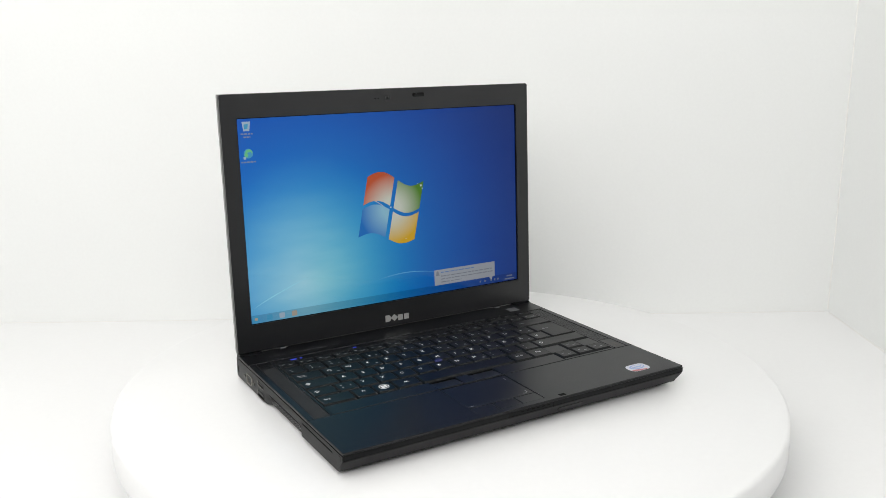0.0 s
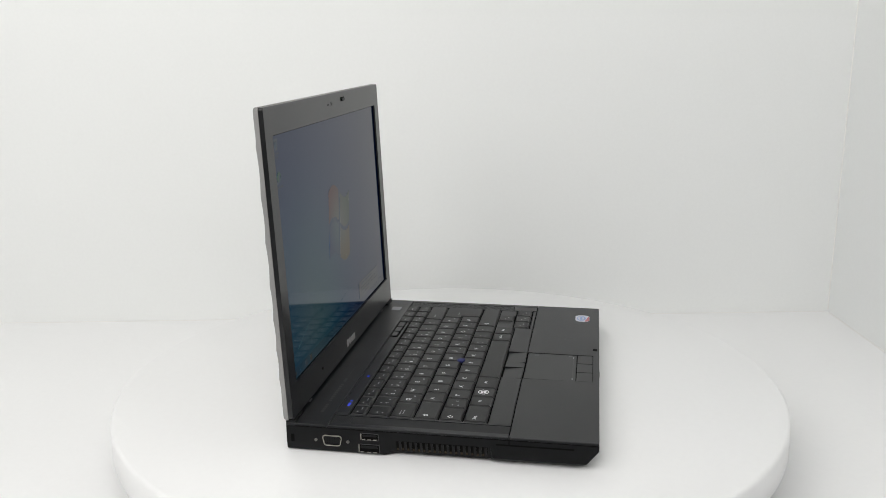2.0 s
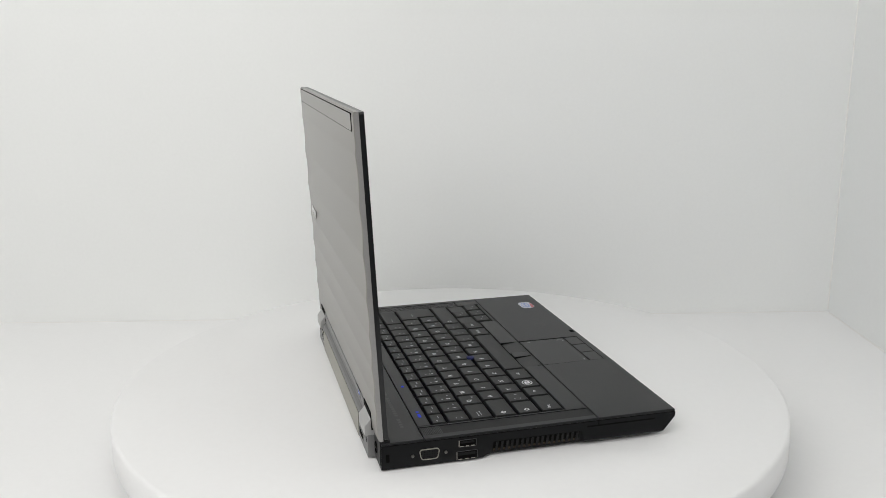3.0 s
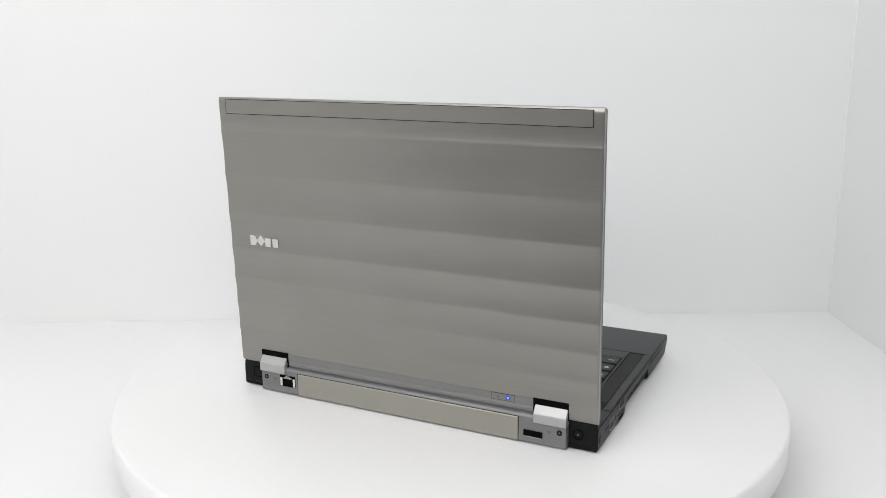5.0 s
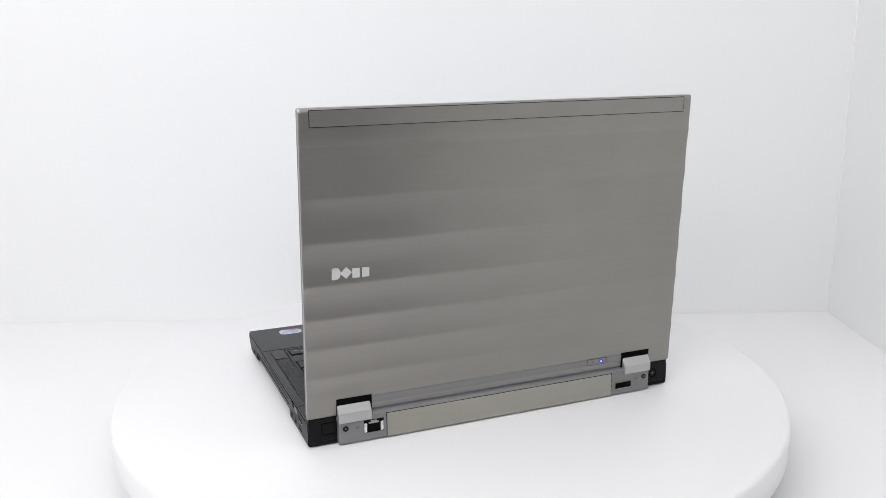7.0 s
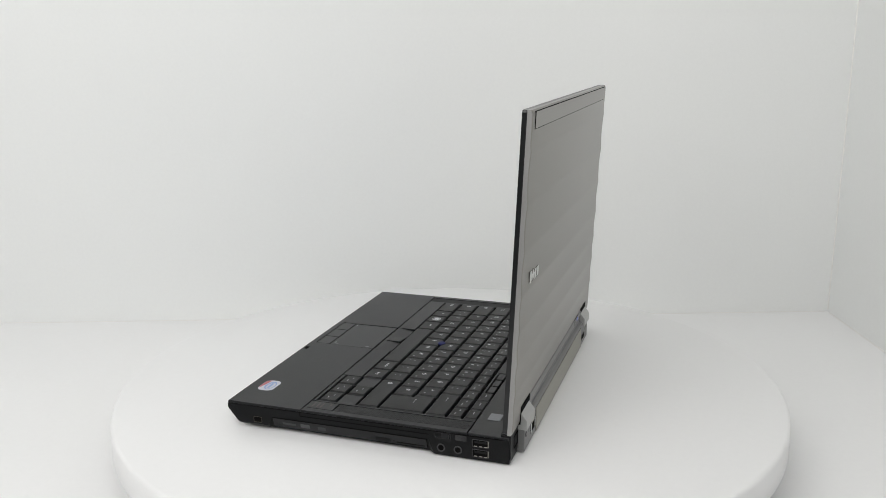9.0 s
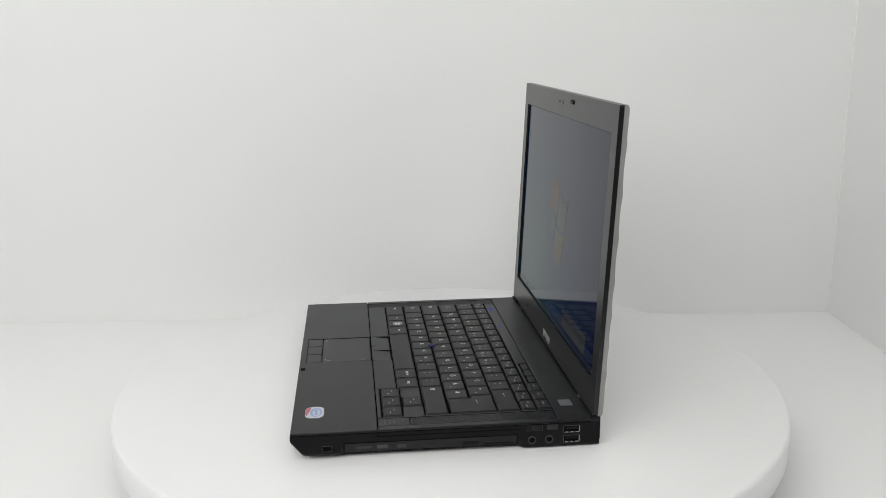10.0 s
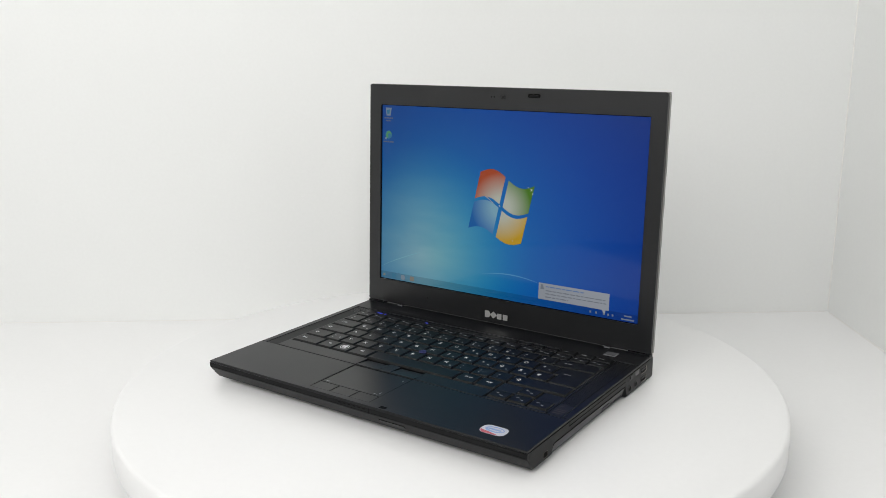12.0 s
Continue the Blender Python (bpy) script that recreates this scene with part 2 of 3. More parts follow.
# base shell: cross-sections from the front to the back; the lower flanks slope inward beside the vent and the drive
def base_loft():
    zt = TOP - 2.2
    # y, then for the left and the right flank: the bottom's half width, its height, and the height where the flank turns upright
    stations = [(-119.5, 167.4, 16.2, 17.0, 167.4, 16.2, 17.0), (-118.6, 167.4, 14.8, 15.6, 167.4, 14.8, 15.6), (-110.6, 166.8, 4.6, 6.2, 166.8, 4.6, 6.2),
                (-107.5, 166.6, 3.8, 5.4, 166.6, 3.8, 5.4), (-82.0, 166.4, 3.5, 5.2, 166.4, 3.5, 5.2), (-79.5, 166.4, 3.5, 5.2, 164.6, 3.4, 13.2),
                (-41.5, 166.4, 3.3, 5.2, 164.6, 3.2, 13.2), (-39.5, 164.2, 3.2, 14.4, 164.6, 3.2, 13.2), (34.0, 164.2, 2.8, 14.4, 164.6, 2.8, 13.2),
                (41.5, 166.8, 1.3, 3.0, 164.6, 2.7, 13.2), (55.5, 167.0, 1.3, 2.8, 164.6, 2.6, 13.2), (59.5, 167.0, 1.3, 2.8, 167.0, 1.3, 2.8),
                (119.0, 167.0, 1.3, 2.8, 167.0, 1.3, 2.8)]
    bm = bmesh.new()
    rows = []
    for y, xl, bl, tl, xr, br, tr in stations:
        pts = [(-xl, bl), (-168, tl), (-168, zt), (168, zt), (168, tr), (xr, br)]
        rows.append([bm.verts.new((x * MM, y * MM, z * MM)) for x, z in pts])
    for a, b in zip(rows, rows[1:]):
        for i in range(6):
            bm.faces.new((a[i], a[(i + 1) % 6], b[(i + 1) % 6], b[i]))
    bm.faces.new(rows[0])
    bm.faces.new(rows[-1])
    return bm


part("base_shell", base_loft(), black_shell, laptop, "black base with sloped lower flanks", smooth=True)

# lid: its own space starts at the hinge line, z up along the lid, y to its back
LID = pose(0, 0.1145, 0.0242, -2.77, 0, 0)
LW, LH0, LH1 = 168.0, 0.6, 240.0
SX, SZ0, SZ1 = 153.0, 26.0, 218.3


FLUTES = (12.0, 34.0, 57.5, 81.0, 108.0, 141.0, 175.0, 212.0, 232.0)


def wave(z):
    """The lid's back: shallow hollow flutes of growing height that meet in soft ridges."""
    k = min(1.0, max(0.0, (226 - z) / 10.0)) * min(1.0, max(0.0, (z - 14) / 10.0))
    q = 0.5
    for a, b in zip(FLUTES, FLUTES[1:]):
        if a <= z < b:
            q = (z - a) / (b - a)
            k *= min(1.0, (b - a) / 30.0)
    return 6.8 + k * (0.9 * abs(2 * q - 1) ** 1.8 - 0.4)


def lid_back():
    bm = bmesh.new()
    zs = [LH0 + (LH1 - LH0) * i / 160 for i in range(161)]
    xs = [-LW, -LW + 0.5, -LW + 1.6, LW - 1.6, LW - 0.5, LW]
    drop = [0.5, 0.15, 0, 0, 0.15, 0.5]
    grid = []
    for z in zs:
        end = min(z - LH0, LH1 - z)
        e = 1.2 if end < 0.1 else (0.3 if end < 1.6 else 0)
        grid.append([bm.verts.new((x * MM, (wave(z) - d - e) * MM, z * MM)) for x, d in zip(xs, drop)])
    for a, b in zip(grid, grid[1:]):
        for i in range(len(xs) - 1):
            bm.faces.new((a[i], a[i + 1], b[i + 1], b[i]))
    # the rim down to the bezel
    rim = [g[0] for g in grid] + grid[-1][1:-1] + [g[-1] for g in reversed(grid)] + list(reversed(grid[0][1:-1]))
    low = [bm.verts.new((v.co.x, 2.7 * MM, v.co.z)) for v in rim]
    n = len(rim)
    for i in range(n):
        bm.faces.new((rim[i], low[i], low[(i + 1) % n], rim[(i + 1) % n]))
    bm.faces.new(low)
    return bm


lid = part("lid", lid_back(), brushed, laptop, "wavy brushed grey aluminium lid", LID, smooth=True)
lid.data.materials.append(edge_alu)  # the satin cut edge round the shell
for f in lid.data.polygons:
    if abs(f.normal.y) < 0.4:
        f.material_index = 1
bez_o = rounded(-LW + 0.3, LW - 0.3, LH0, LH1 - 0.3, 2.0)
bez_i = rounded(-SX, SX, SZ0, SZ1, 0.4)
part("bezel", plate_with_hole(bez_o, bez_i, -1.0, 2.65, "y"), black_bezel, lid, "black plastic screen bezel")

screen = part("screen", prism([(-SX, SZ0), (SX, SZ0), (SX, SZ1), (-SX, SZ1)], 0.25, 1.2, "y"), desktop, laptop, "lit screen showing a blue desktop", LID @ pose(0, 0.0006, 0))

part("panel_edge", plate_with_hole(rounded(-SX, SX, SZ0, SZ1, 0.3), rounded(-SX + 0.8, SX - 0.8, SZ0 + 0.7, SZ1 - 0.7, 0.2), 0.55, 0.9, "y"), black_deep, lid, "black edge round the display glass")

# ---- lid details (in the lid's own space) ----
part("cover_seam", box(-160.4, 160.4, 4.0, 7.24, 226.4, 238.8), black_deep, lid)
part("antenna_cover", box(-160.0, 160.0, 4.0, 7.38, 226.8, 238.4, 0.1, 1), brushed, lid, "brushed antenna cover strip along the top edge")
for s in (1, -1):
    a, b = sorted((s * 116.2, s * 145.0))
    part("hinge_slot", box(a, b, -0.9, 7.35, 0.2, 14.6), black_deep, lid, "dark hinge recess")
part("hinge_cover", prism([(4.5, 7.2), (7.3, 7.4), (7.45, 8.0), (7.45, 12.9), (7.3, 13.3), (4.5, 13.4)], -115.9, 115.9, "x"), rear_grey, lid, "grey plastic strip above the hinge")
part("hinge_barrel", prism([(4.7 + 2.6 * math.cos(a * math.pi / 8), 3.6 + 3.2 * math.sin(a * math.pi / 8)) for a in range(16)], -115.9, 115.9, "x"), rear_grey, lid, "grey rounded hinge barrel", smooth=True)
part("status_seam", box(-100.9, -80.9, 4.5, 7.52, 7.6, 13.36), socket_grey, lid)
part("status_panel", box(-100.6, -81.2, 4.5, 7.6, 7.9, 13.2, 0.15, 1), rear_grey, lid, "small status light panel")
part("power_light", prism(ring(-95, 10.6, 0.9, 20), 7.5, 7.8, "y"), led_pale, lid, "blue glowing power light")
part("power_light_core", prism(ring(-95, 10.6, 1.9, 20), 7.4, 7.7, "y"), led_blue, lid, "blue glowing ring")
part("status_mark", box(-87.6, -85.6, 7.5, 7.66, 9.4, 11.8), socket_mark_grey, lid)


def emblem_shapes(x0, x1, z0, z1, y0, y1, flip):
    """The maker's mark as four plain shapes: a half-round block, a tilted square and two low blocks."""
    bm = bmesh.new()
    w = (x1 - x0) / 4.3
    h = z1 - z0
    for i in range(4):
        a = x0 + i * (x1 - x0 - w) / 3
        c, d = a + w / 2, (z0 + z1) / 2
        k = 3 - i if flip else i
        e = -1 if flip else 1
        if k == 1:
            prism([(c - w * 0.66, d), (c, d - h * 0.52), (c + w * 0.66, d), (c, d + h * 0.52)], y0, y1, "y", bm=bm)
        elif k == 0:
            arc = [(c + e * w * 0.5 * math.cos(g * math.pi / 12), d + h * 0.5 * math.sin(g * math.pi / 12)) for g in range(-6, 7)]
            prism([(c - e * w * 0.5, z0)] + arc + [(c - e * w * 0.5, z1)], y0, y1, "y", bm=bm)
        else:
            prism([(c - w * 0.42, z0), (c + w * 0.42, z0), (c + w * 0.42, z0 + h * 0.82), (c - w * 0.42, z0 + h * 0.82)], y0, y1, "y", bm=bm)
    return bm


part("maker_emblem", emblem_shapes(116.5, 146.5, 112.4, 121.6, 4.0, 7.45, True), mirror_chrome, lid, "polished chrome emblem in plain shapes")
part("front_emblem", emblem_shapes(-13.2, 14.2, 5.4, 12.4, -1.4, -0.6, False), emblem_silver, lid, "satin chrome emblem in plain shapes")
part("webcam_window", prism(rounded(-3.2, 2.2, 228.4, 232.6, 0.8, 3), -1.15, -0.8, "y"), black_gloss, lid)
part("webcam_lens", prism(ring(-0.4, 230.5, 1.3, 16), -1.25, -1.0, "y"), black_key, lid, "small webcam lens")
for x in (-13.7, -10.4):
    part("microphone_hole", prism(ring(x, 230.5, 0.75, 12), -1.08, -0.8, "y"), black_deep, lid)
part("latch_slot", prism(rounded(27.6, 41.0, 230.9, 234.6, 1.2, 3), -1.06, -0.8, "y"), black_deep, lid)
part("latch_hook", prism([(30, 231.4), (39.5, 231.4), (39.5, 233.2), (33, 234.0), (30, 233.2)], -2.4, -0.9, "y", 0.25, 1), black_shell, lid, "small metal latch hook")
for x in (-88,):
    part("bumper", prism(ring(x, 13.0, 1.4, 14), -1.5, -0.9, "y"), rubber, lid)

# ---- what the screen shows: thin lit shapes on it ----
def lit(name, outline, color, strength=GLOW, y=0.2, label="", parent=screen, material=None):
    return part(name, prism(outline, y - 0.02, y + 0.02, "y"), material or glowing(name, color, strength), parent, label)


def rect(x0, x1, z0, z1):
    return [(x0, z0), (x1, z0), (x1, z1), (x0, z1)]


def pane_light(name, color, pale):
    """Saturated at the rim of the mark and pale towards its middle."""
    m = glowing(name, color, GLOW * 0.85)
    n, l = m.node_tree.nodes, m.node_tree.links
    tc, mp, ln, cr = n.new("ShaderNodeTexCoord"), n.new("ShaderNodeMapping"), n.new("ShaderNodeVectorMath"), n.new("ShaderNodeValToRGB")
    mp.inputs["Location"].default_value = (0, 0, -0.121 / 0.036)
    mp.inputs["Scale"].default_value = (1 / 0.036, 0, 1 / 0.036)
    ln.operation = "LENGTH"
    l.new(tc.outputs["Object"], mp.inputs["Vector"])
    l.new(mp.outputs["Vector"], ln.inputs[0])
    cr.color_ramp.elements[0].position, cr.color_ramp.elements[0].color = 0.28, (*pale, 1)
    cr.color_ramp.elements[1].position, cr.color_ramp.elements[1].color = 0.98, (*color, 1)
    l.new(ln.outputs["Value"], cr.inputs["Fac"])
    l.new(cr.outputs["Color"], n["Principled BSDF"].inputs["Emission Color"])
    return m


def flag_point(u, v):
    return (u * 31.5 + v * 6.5, 121.0 + v * 29.5 - u * 4.5 - 6.0 * math.sin(math.pi * u) * (0.9 + 0.1 * v))


for name, u0, u1, v0, v1, color in (("red_pane", -1, -0.06, 0.06, 1, (0.62, 0.10, 0.03)), ("green_pane", 0.06, 1, 0.06, 1, (0.10, 0.28, 0.02)),
                                    ("blue_pane", -1, -0.06, -1, -0.06, (0.01, 0.18, 0.62)), ("yellow_pane", 0.06, 1, -1, -0.06, (0.80, 0.48, 0.02))):
    n = 14
    pts = [flag_point(u0 + (u1 - u0) * i / n, v0) for i in range(n + 1)] + [flag_point(u1 + (u0 - u1) * i / n, v1) for i in range(n + 1)]
    lit(name, pts, color, label="glowing wavy logo pane", material=pane_light(name, color, (0.32, 0.62, 0.80) if name == "blue_pane" else (0.72, 0.76, 0.66)))


sparkle_light = glowing("sparkle_light", (0.8, 0.85, 0.8), GLOW)
for x, z, r in ((34.5, 141.5, 1.6), (36.0, 138.0, 1.0), (31.0, 143.6, 0.8), (-1.0, 122.5, 1.1), (15.0, 88.5, 0.7)):
    lit("sparkle", [(x + r * (1.0 if i % 2 else 0.45) * math.cos(i * math.pi / 4), z + r * (1.0 if i % 2 else 0.45) * math.sin(i * math.pi / 4)) for i in range(8)], None, y=0.12, material=sparkle_light)


def streak(name, pts, width, color, strength):
    """A thin curved beam of light in the desktop picture."""
    up = [(x, z + width * 0.5 * math.sin(math.pi * (i + 0.15) / (len(pts) - 0.7))) for i, (x, z) in enumerate(pts)]
    dn = [(x, z - width * 0.5 * math.sin(math.pi * (i + 0.15) / (len(pts) - 0.7))) for i, (x, z) in enumerate(pts)]
    return lit(name, up + dn[::-1], color, strength, 0.215)


streak("light_streak", [(-20 + 68 * i / 16, 48 + 5.5 * math.sin(math.pi * 0.8 * i / 16 + 0.35)) for i in range(17)], 1.0, (0.12, 0.42, 0.75), GLOW)
streak("light_streak", [(62 + 10 * i / 10, 45 - 10 * i / 10 - 2.0 * (i / 10) ** 2) for i in range(11)], 1.4, (0.16, 0.42, 0.78), GLOW)
streak("light_streak", [(4 + 30 * i / 16, 122 + 8 * math.sin(math.pi * i / 16) ** 2 + 3 * i / 16) for i in range(17)], 0.9, (0.55, 0.62, 0.5), GLOW)
streak("light_streak", [(-28 + 22 * i / 16, 134 - 12 * (i / 16) ** 1.6) for i in range(17)], 0.8, (0.62, 0.55, 0.48), GLOW)
streak("light_streak", [(-153 + 60 * i / 16, 38 + 26 * (i / 16) ** 0.8) for i in range(17)], 0.9, (0.30, 0.70, 0.85), GLOW)
taskbar_light = wallpaper("taskbar_light", 0.72)
lit("taskbar", rect(-SX + 0.2, SX - 0.2, SZ0 + 0.2, SZ0 + 8.6), None, y=0.21, label="dark blue translucent taskbar", material=taskbar_light)
icon_pale = glowing("icon_pale", (0.32, 0.42, 0.52), GLOW)
icon_teal = glowing("icon_teal", (0.06, 0.30, 0.50), GLOW)
icon_green = glowing("icon_green", (0.14, 0.50, 0.22), GLOW)
icon_amber = glowing("icon_amber", (0.36, 0.33, 0.28), GLOW)
icon_text = glowing("icon_text", (0.20, 0.24, 0.32), GLOW)
paper_light = glowing("paper_light", (0.38, 0.41, 0.46), GLOW)
paper_text = glowing("paper_text", (0.22, 0.25, 0.30), GLOW)
title_text = glowing("title_text", (0.14, 0.24, 0.48), GLOW)
# bin and browser icons with their captions as bars
lit("bin_icon", [(-146.6, 206.5), (-141.2, 206.5), (-139.8, 215.0), (-148.0, 215.0)], None, material=icon_pale, label="pale bin icon")
lit("bin_icon_fold", [(-145.6, 208), (-142.8, 208.6), (-142.0, 213.2), (-146.2, 212.4)], None, y=0.1, material=icon_teal)
lit("globe_icon", ring(-143.6, 186.2, 4.4, 24), None, material=icon_teal, label="round blue and green icon")
lit("globe_icon_sweep", [(-147.6, 184.6), (-145.0, 182.4), (-143.6, 184.6), (-144.6, 186.8), (-141.2, 188.0), (-140.0, 185.2), (-139.6, 188.2), (-142.0, 190.2), (-145.6, 189.4)], None, y=0.1, material=icon_green)
lit("shortcut_mark", rect(-148.4, -145.9, 181.0, 183.4), None, y=0.05, material=icon_pale)
for z, a, b in ((203.9, -149.5, -138.0), (201.0, -147.0, -140.6), (178.4, -150.6, -136.8)):
    x = a
    while x < b:
        w = 1.4 + 1.6 * random.random()
        lit("caption_bar", rect(x, min(b, x + w), z - 0.55, z + 0.75), None, material=icon_text)
        x += w + 0.7
# taskbar buttons and clock
lit("start_button", ring(-147.6, 30.8, 3.4, 20), None, y=0.1, material=icon_teal, label="round start button")
lit("start_button_mark", rect(-149.0, -146.2, 29.6, 32.2), None, y=0.02, material=icon_amber)
for x, m in ((-134.2, icon_teal), (-121.9, icon_pale), (-109.4, icon_amber)):
    lit("taskbar_icon", rounded(x - 2.8, x + 2.8, 28.2, 33.4, 1.2, 3), None, y=0.1, material=m)
for x in (104, 110, 118, 122.5, 127):
    lit("tray_icon", rect(x - 0.9, x + 0.9, 29.6, 31.6), None, y=0.1, material=icon_text)
for a, b, z in ((138.5, 146.0, 32.2), (135.8, 148.6, 28.9)):
    lit("clock_bar", rect(a, b, z - 0.7, z + 0.7), None, y=0.1, material=icon_text)
# the notice
lit("notice_bubble", [(47.0, 34.3), (115.4, 34.3), (118.8, 29.6), (119.6, 34.3), (122.8, 34.3), (122.8, 50.8), (47.0, 50.8)], None, y=0.12, label="white notice balloon with lines of text", material=paper_light)
lit("notice_icon", [(49.0, 44.6), (53.2, 44.6), (51.6, 49.4), (49.6, 49.4)], None, y=0.02, material=paper_text)
for z, a, b, m in ((47.6, 55, 96, title_text), (43.6, 55, 119, paper_text), (40.4, 55, 120, paper_text), (37.2, 55, 80, paper_text)):
    x = a
    while x < b:
        w = 2.0 + 5.0 * random.random()
        lit("text_bar", rect(x, min(b, x + w), z - 0.5, z + 0.55), None, y=0.02, material=m)
        x += w + 1.1

# ---- the base: deck panels with fine gaps between them ----
Z0 = TOP - 2.3


def panel(name, outline, material=black_soft, top=TOP, label="", bevel=0.4):
    return part(name, prism(outline, Z0, top, "z", bevel, 1), material, laptop, label)


part("gap_floor", box(-166, 166, -118.0, 118.0, TOP - 2.4, TOP - 1.8), black_deep, laptop, "dark seams between the deck panels")
panel("palm_rest", [(-167.6, -119.2), (-48.4, -119.2), (17.7, -119.2), (167.6, -119.2), (167.6, -53.4), (17.7, -53.4), (17.7, -114.2), (-48.4, -114.2), (-48.4, -53.4), (-167.6, -53.4)], label="black soft-touch palm rest")
panel("touchpad", rect(-47.6, 16.9, -99.2, -54.1), black_pad, TOP - 0.35, "matt black touchpad")
for i in range(3):
    a = -47.7 + i * 21.7
    panel("touchpad_button", rect(a, a + 21.0, -113.5, -99.9), black_pad, TOP - 0.2, bevel=0.4)
for x0, x1, front, back in ((-47.9, -22.5, 0.1, -1.6), (-21.8, -9.7, 0.0, -0.2), (-9.0, 17.2, 0.1, -1.6)):
    # the two outer buttons fall away towards the keyboard
    part("pointer_button", prism([(-52.6, Z0), (-35.8, Z0), (-35.8, TOP + back), (-51.9, TOP + front), (-52.6, TOP + front - 0.5)], x0, x1, "x", 0.15, 1), black_pad, laptop)
panel("front_strip", rect(-146.6, -48.4, -52.6, -35.0))
panel("front_strip", [(17.7, -52.6), (87.0, -52.6), (87.0, -35.0), (17.7, -35.0)])
panel("arrow_strip", rect(87.4, 146.6, -52.6, -49.6))
for s, y0 in ((-1, -53.0), (1, -53.0)):
    panel("side_rail", rect(*sorted((s * 161.3, s * 167.6)), y0, 86.2))
    panel("inner_rail", rect(*sorted((s * 145.4, s * 147.2)), -53.0 if s < 0 else -49, 86.2), bevel=0.1)

# speaker grilles: a sunk strip with rows of fine bars
mark_grey = surface("grey_drive_mark", (0.05, 0.05, 0.052), 0.45, bump=0)
mark_dim = surface("dim_drive_mark", (0.024, 0.024, 0.026), 0.45, bump=0)
grille_dark = surface("grille_fabric", (0.008, 0.008, 0.009), 0.7, grain=2500, bump=0.1)
for s, y0 in ((-1, -52.6), (1, -27.6)):
    a, b = sorted((s * 147.6, s * 160.9))
    g = part("speaker_grille", box(a, b, y0, 86.0, Z0, TOP - 0.45), grille_dark, laptop, "black perforated speaker grille")
    bm = bmesh.new()
    y = 70.0 if s < 0 else y0 + 0.6
    while y < 85.5:
        box(a + 0.4, b - 0.4, y, y + 0.6, TOP - 0.5, TOP - 0.26, bm=bm)
        y += 1.3
    if s > 0:
        x = a + 0.6
        while x < b - 0.8:
            box(x, x + 0.6, y0 + 0.4, 85.6, TOP - 0.5, TOP - 0.24, bm=bm)
            x += 1.3
    tagged(part("grille_mesh", bm, black_soft, g), kind="stuff")
badge = part("model_plate", box(147.8, 160.8, -52.6, -28.4, Z0, TOP - 0.05, 0.15, 1), black_soft, laptop, "small black plate with printed lines")
for y in (-47.5, -43.6, -40.2, -33.5):
    part("printed_bar", box(150.0, 158.6 if y != -33.5 else 154, y - 0.7, y + 0.7, TOP - 0.1, TOP), plate_print, badge)

panel("rear_strip", rect(-145.0, 42.6, 75.9, 86.2), top=TOP - 0.1)
panel("media_strip", rect(43.0, 89.4, 75.9, 78.2), top=TOP - 0.1)
panel("hinge_panel", rect(-167.6, 167.6, 86.8, 118.6), label="black hinge panel behind the keyboard")
for x, w in ((-126.0, 3.2), (-118.8, 1.1), (-64.0, 1.7)):
    part("status_light", prism(rounded(x - w, x + w, 79.3, 81.6, 0.6, 3), TOP - 0.2, TOP + 0.03, "z"), led_blue, laptop, "blue glowing status light")
part("power_button", prism(rounded(128.6, 140.6, 94.4, 104.6, 1.0, 3), TOP - 0.2, TOP + 0.5, "z", 0.25, 1), button_grey, laptop, "silver power button")
x = -144.0
for i in range(17):
    if i not in (4, 14):
        part("name_bar", box(x, x + 3.0, 96.6, 99.2, TOP - 0.1, TOP + 0.02), name_print, laptop)
    x += 4.3
for i in range(6):
    part("name_bar", box(-66.0 + i * 4.0, -63.2 + i * 4.0, 97.2, 98.4, TOP - 0.1, TOP + 0.02), mark_dim, laptop)

# sticker, faint ring mark, latch notch
part("round_mark", plate_with_hole(ring(60.7, -91.4, 5.8, 32), ring(60.7, -91.4, 4.2, 32), TOP - 0.1, TOP + 0.02, "z"), black_pad, laptop, "faint dark ring mark")
sticker = part("sticker", prism(rounded(118.6, 140.4, -109.4, -94.8, 5.5, 6), TOP - 0.1, TOP + 0.08, "z"), sticker_white, laptop, "pale oval sticker with blue and red print")
part("blue_swoosh", plate_with_hole([(129.6 + 8.2 * math.cos(a * math.pi / 16), -101.0 + 4.6 * math.sin(a * math.pi / 16)) for a in range(32)],
                                    [(130.2 + 6.6 * math.cos(a * math.pi / 16), -100.6 + 3.1 * math.sin(a * math.pi / 16)) for a in range(32)], TOP + 0.07, TOP + 0.13, "z"), sticker_blue, sticker)
part("red_band", prism([(119.2, -104.6), (120.2, -107.2), (122.4, -108.9), (124.4, -109.2), (133.6, -109.2), (136.6, -108.4), (128.0, -106.2)], TOP + 0.07, TOP + 0.12, "z"), sticker_red, sticker)
part("blue_bar", prism(rect(124.4, 135.0, -102.0, -99.8), TOP + 0.07, TOP + 0.12, "z"), sticker_blue, sticker)
part("latch_notch", box(30.2, 36.6, -117.6, -113.6, TOP - 0.3, TOP + 0.04), port_dark, laptop, "dark latch notch")
for s in (-1, 1):
    part("hinge_foot", box(*sorted((s * 121.0, s * 127.0)), 113.2, 116.5, TOP - 0.1, TOP + 1.1, 0.3, 1), button_grey, laptop, "small silver hinge foot")
panel("arrow_filler", rect(87.4, 106.9, -32.0, -15.6), top=TOP - 0.25)
panel("arrow_filler", rect(126.7, 145.2, -32.0, -15.6), top=TOP - 0.25)

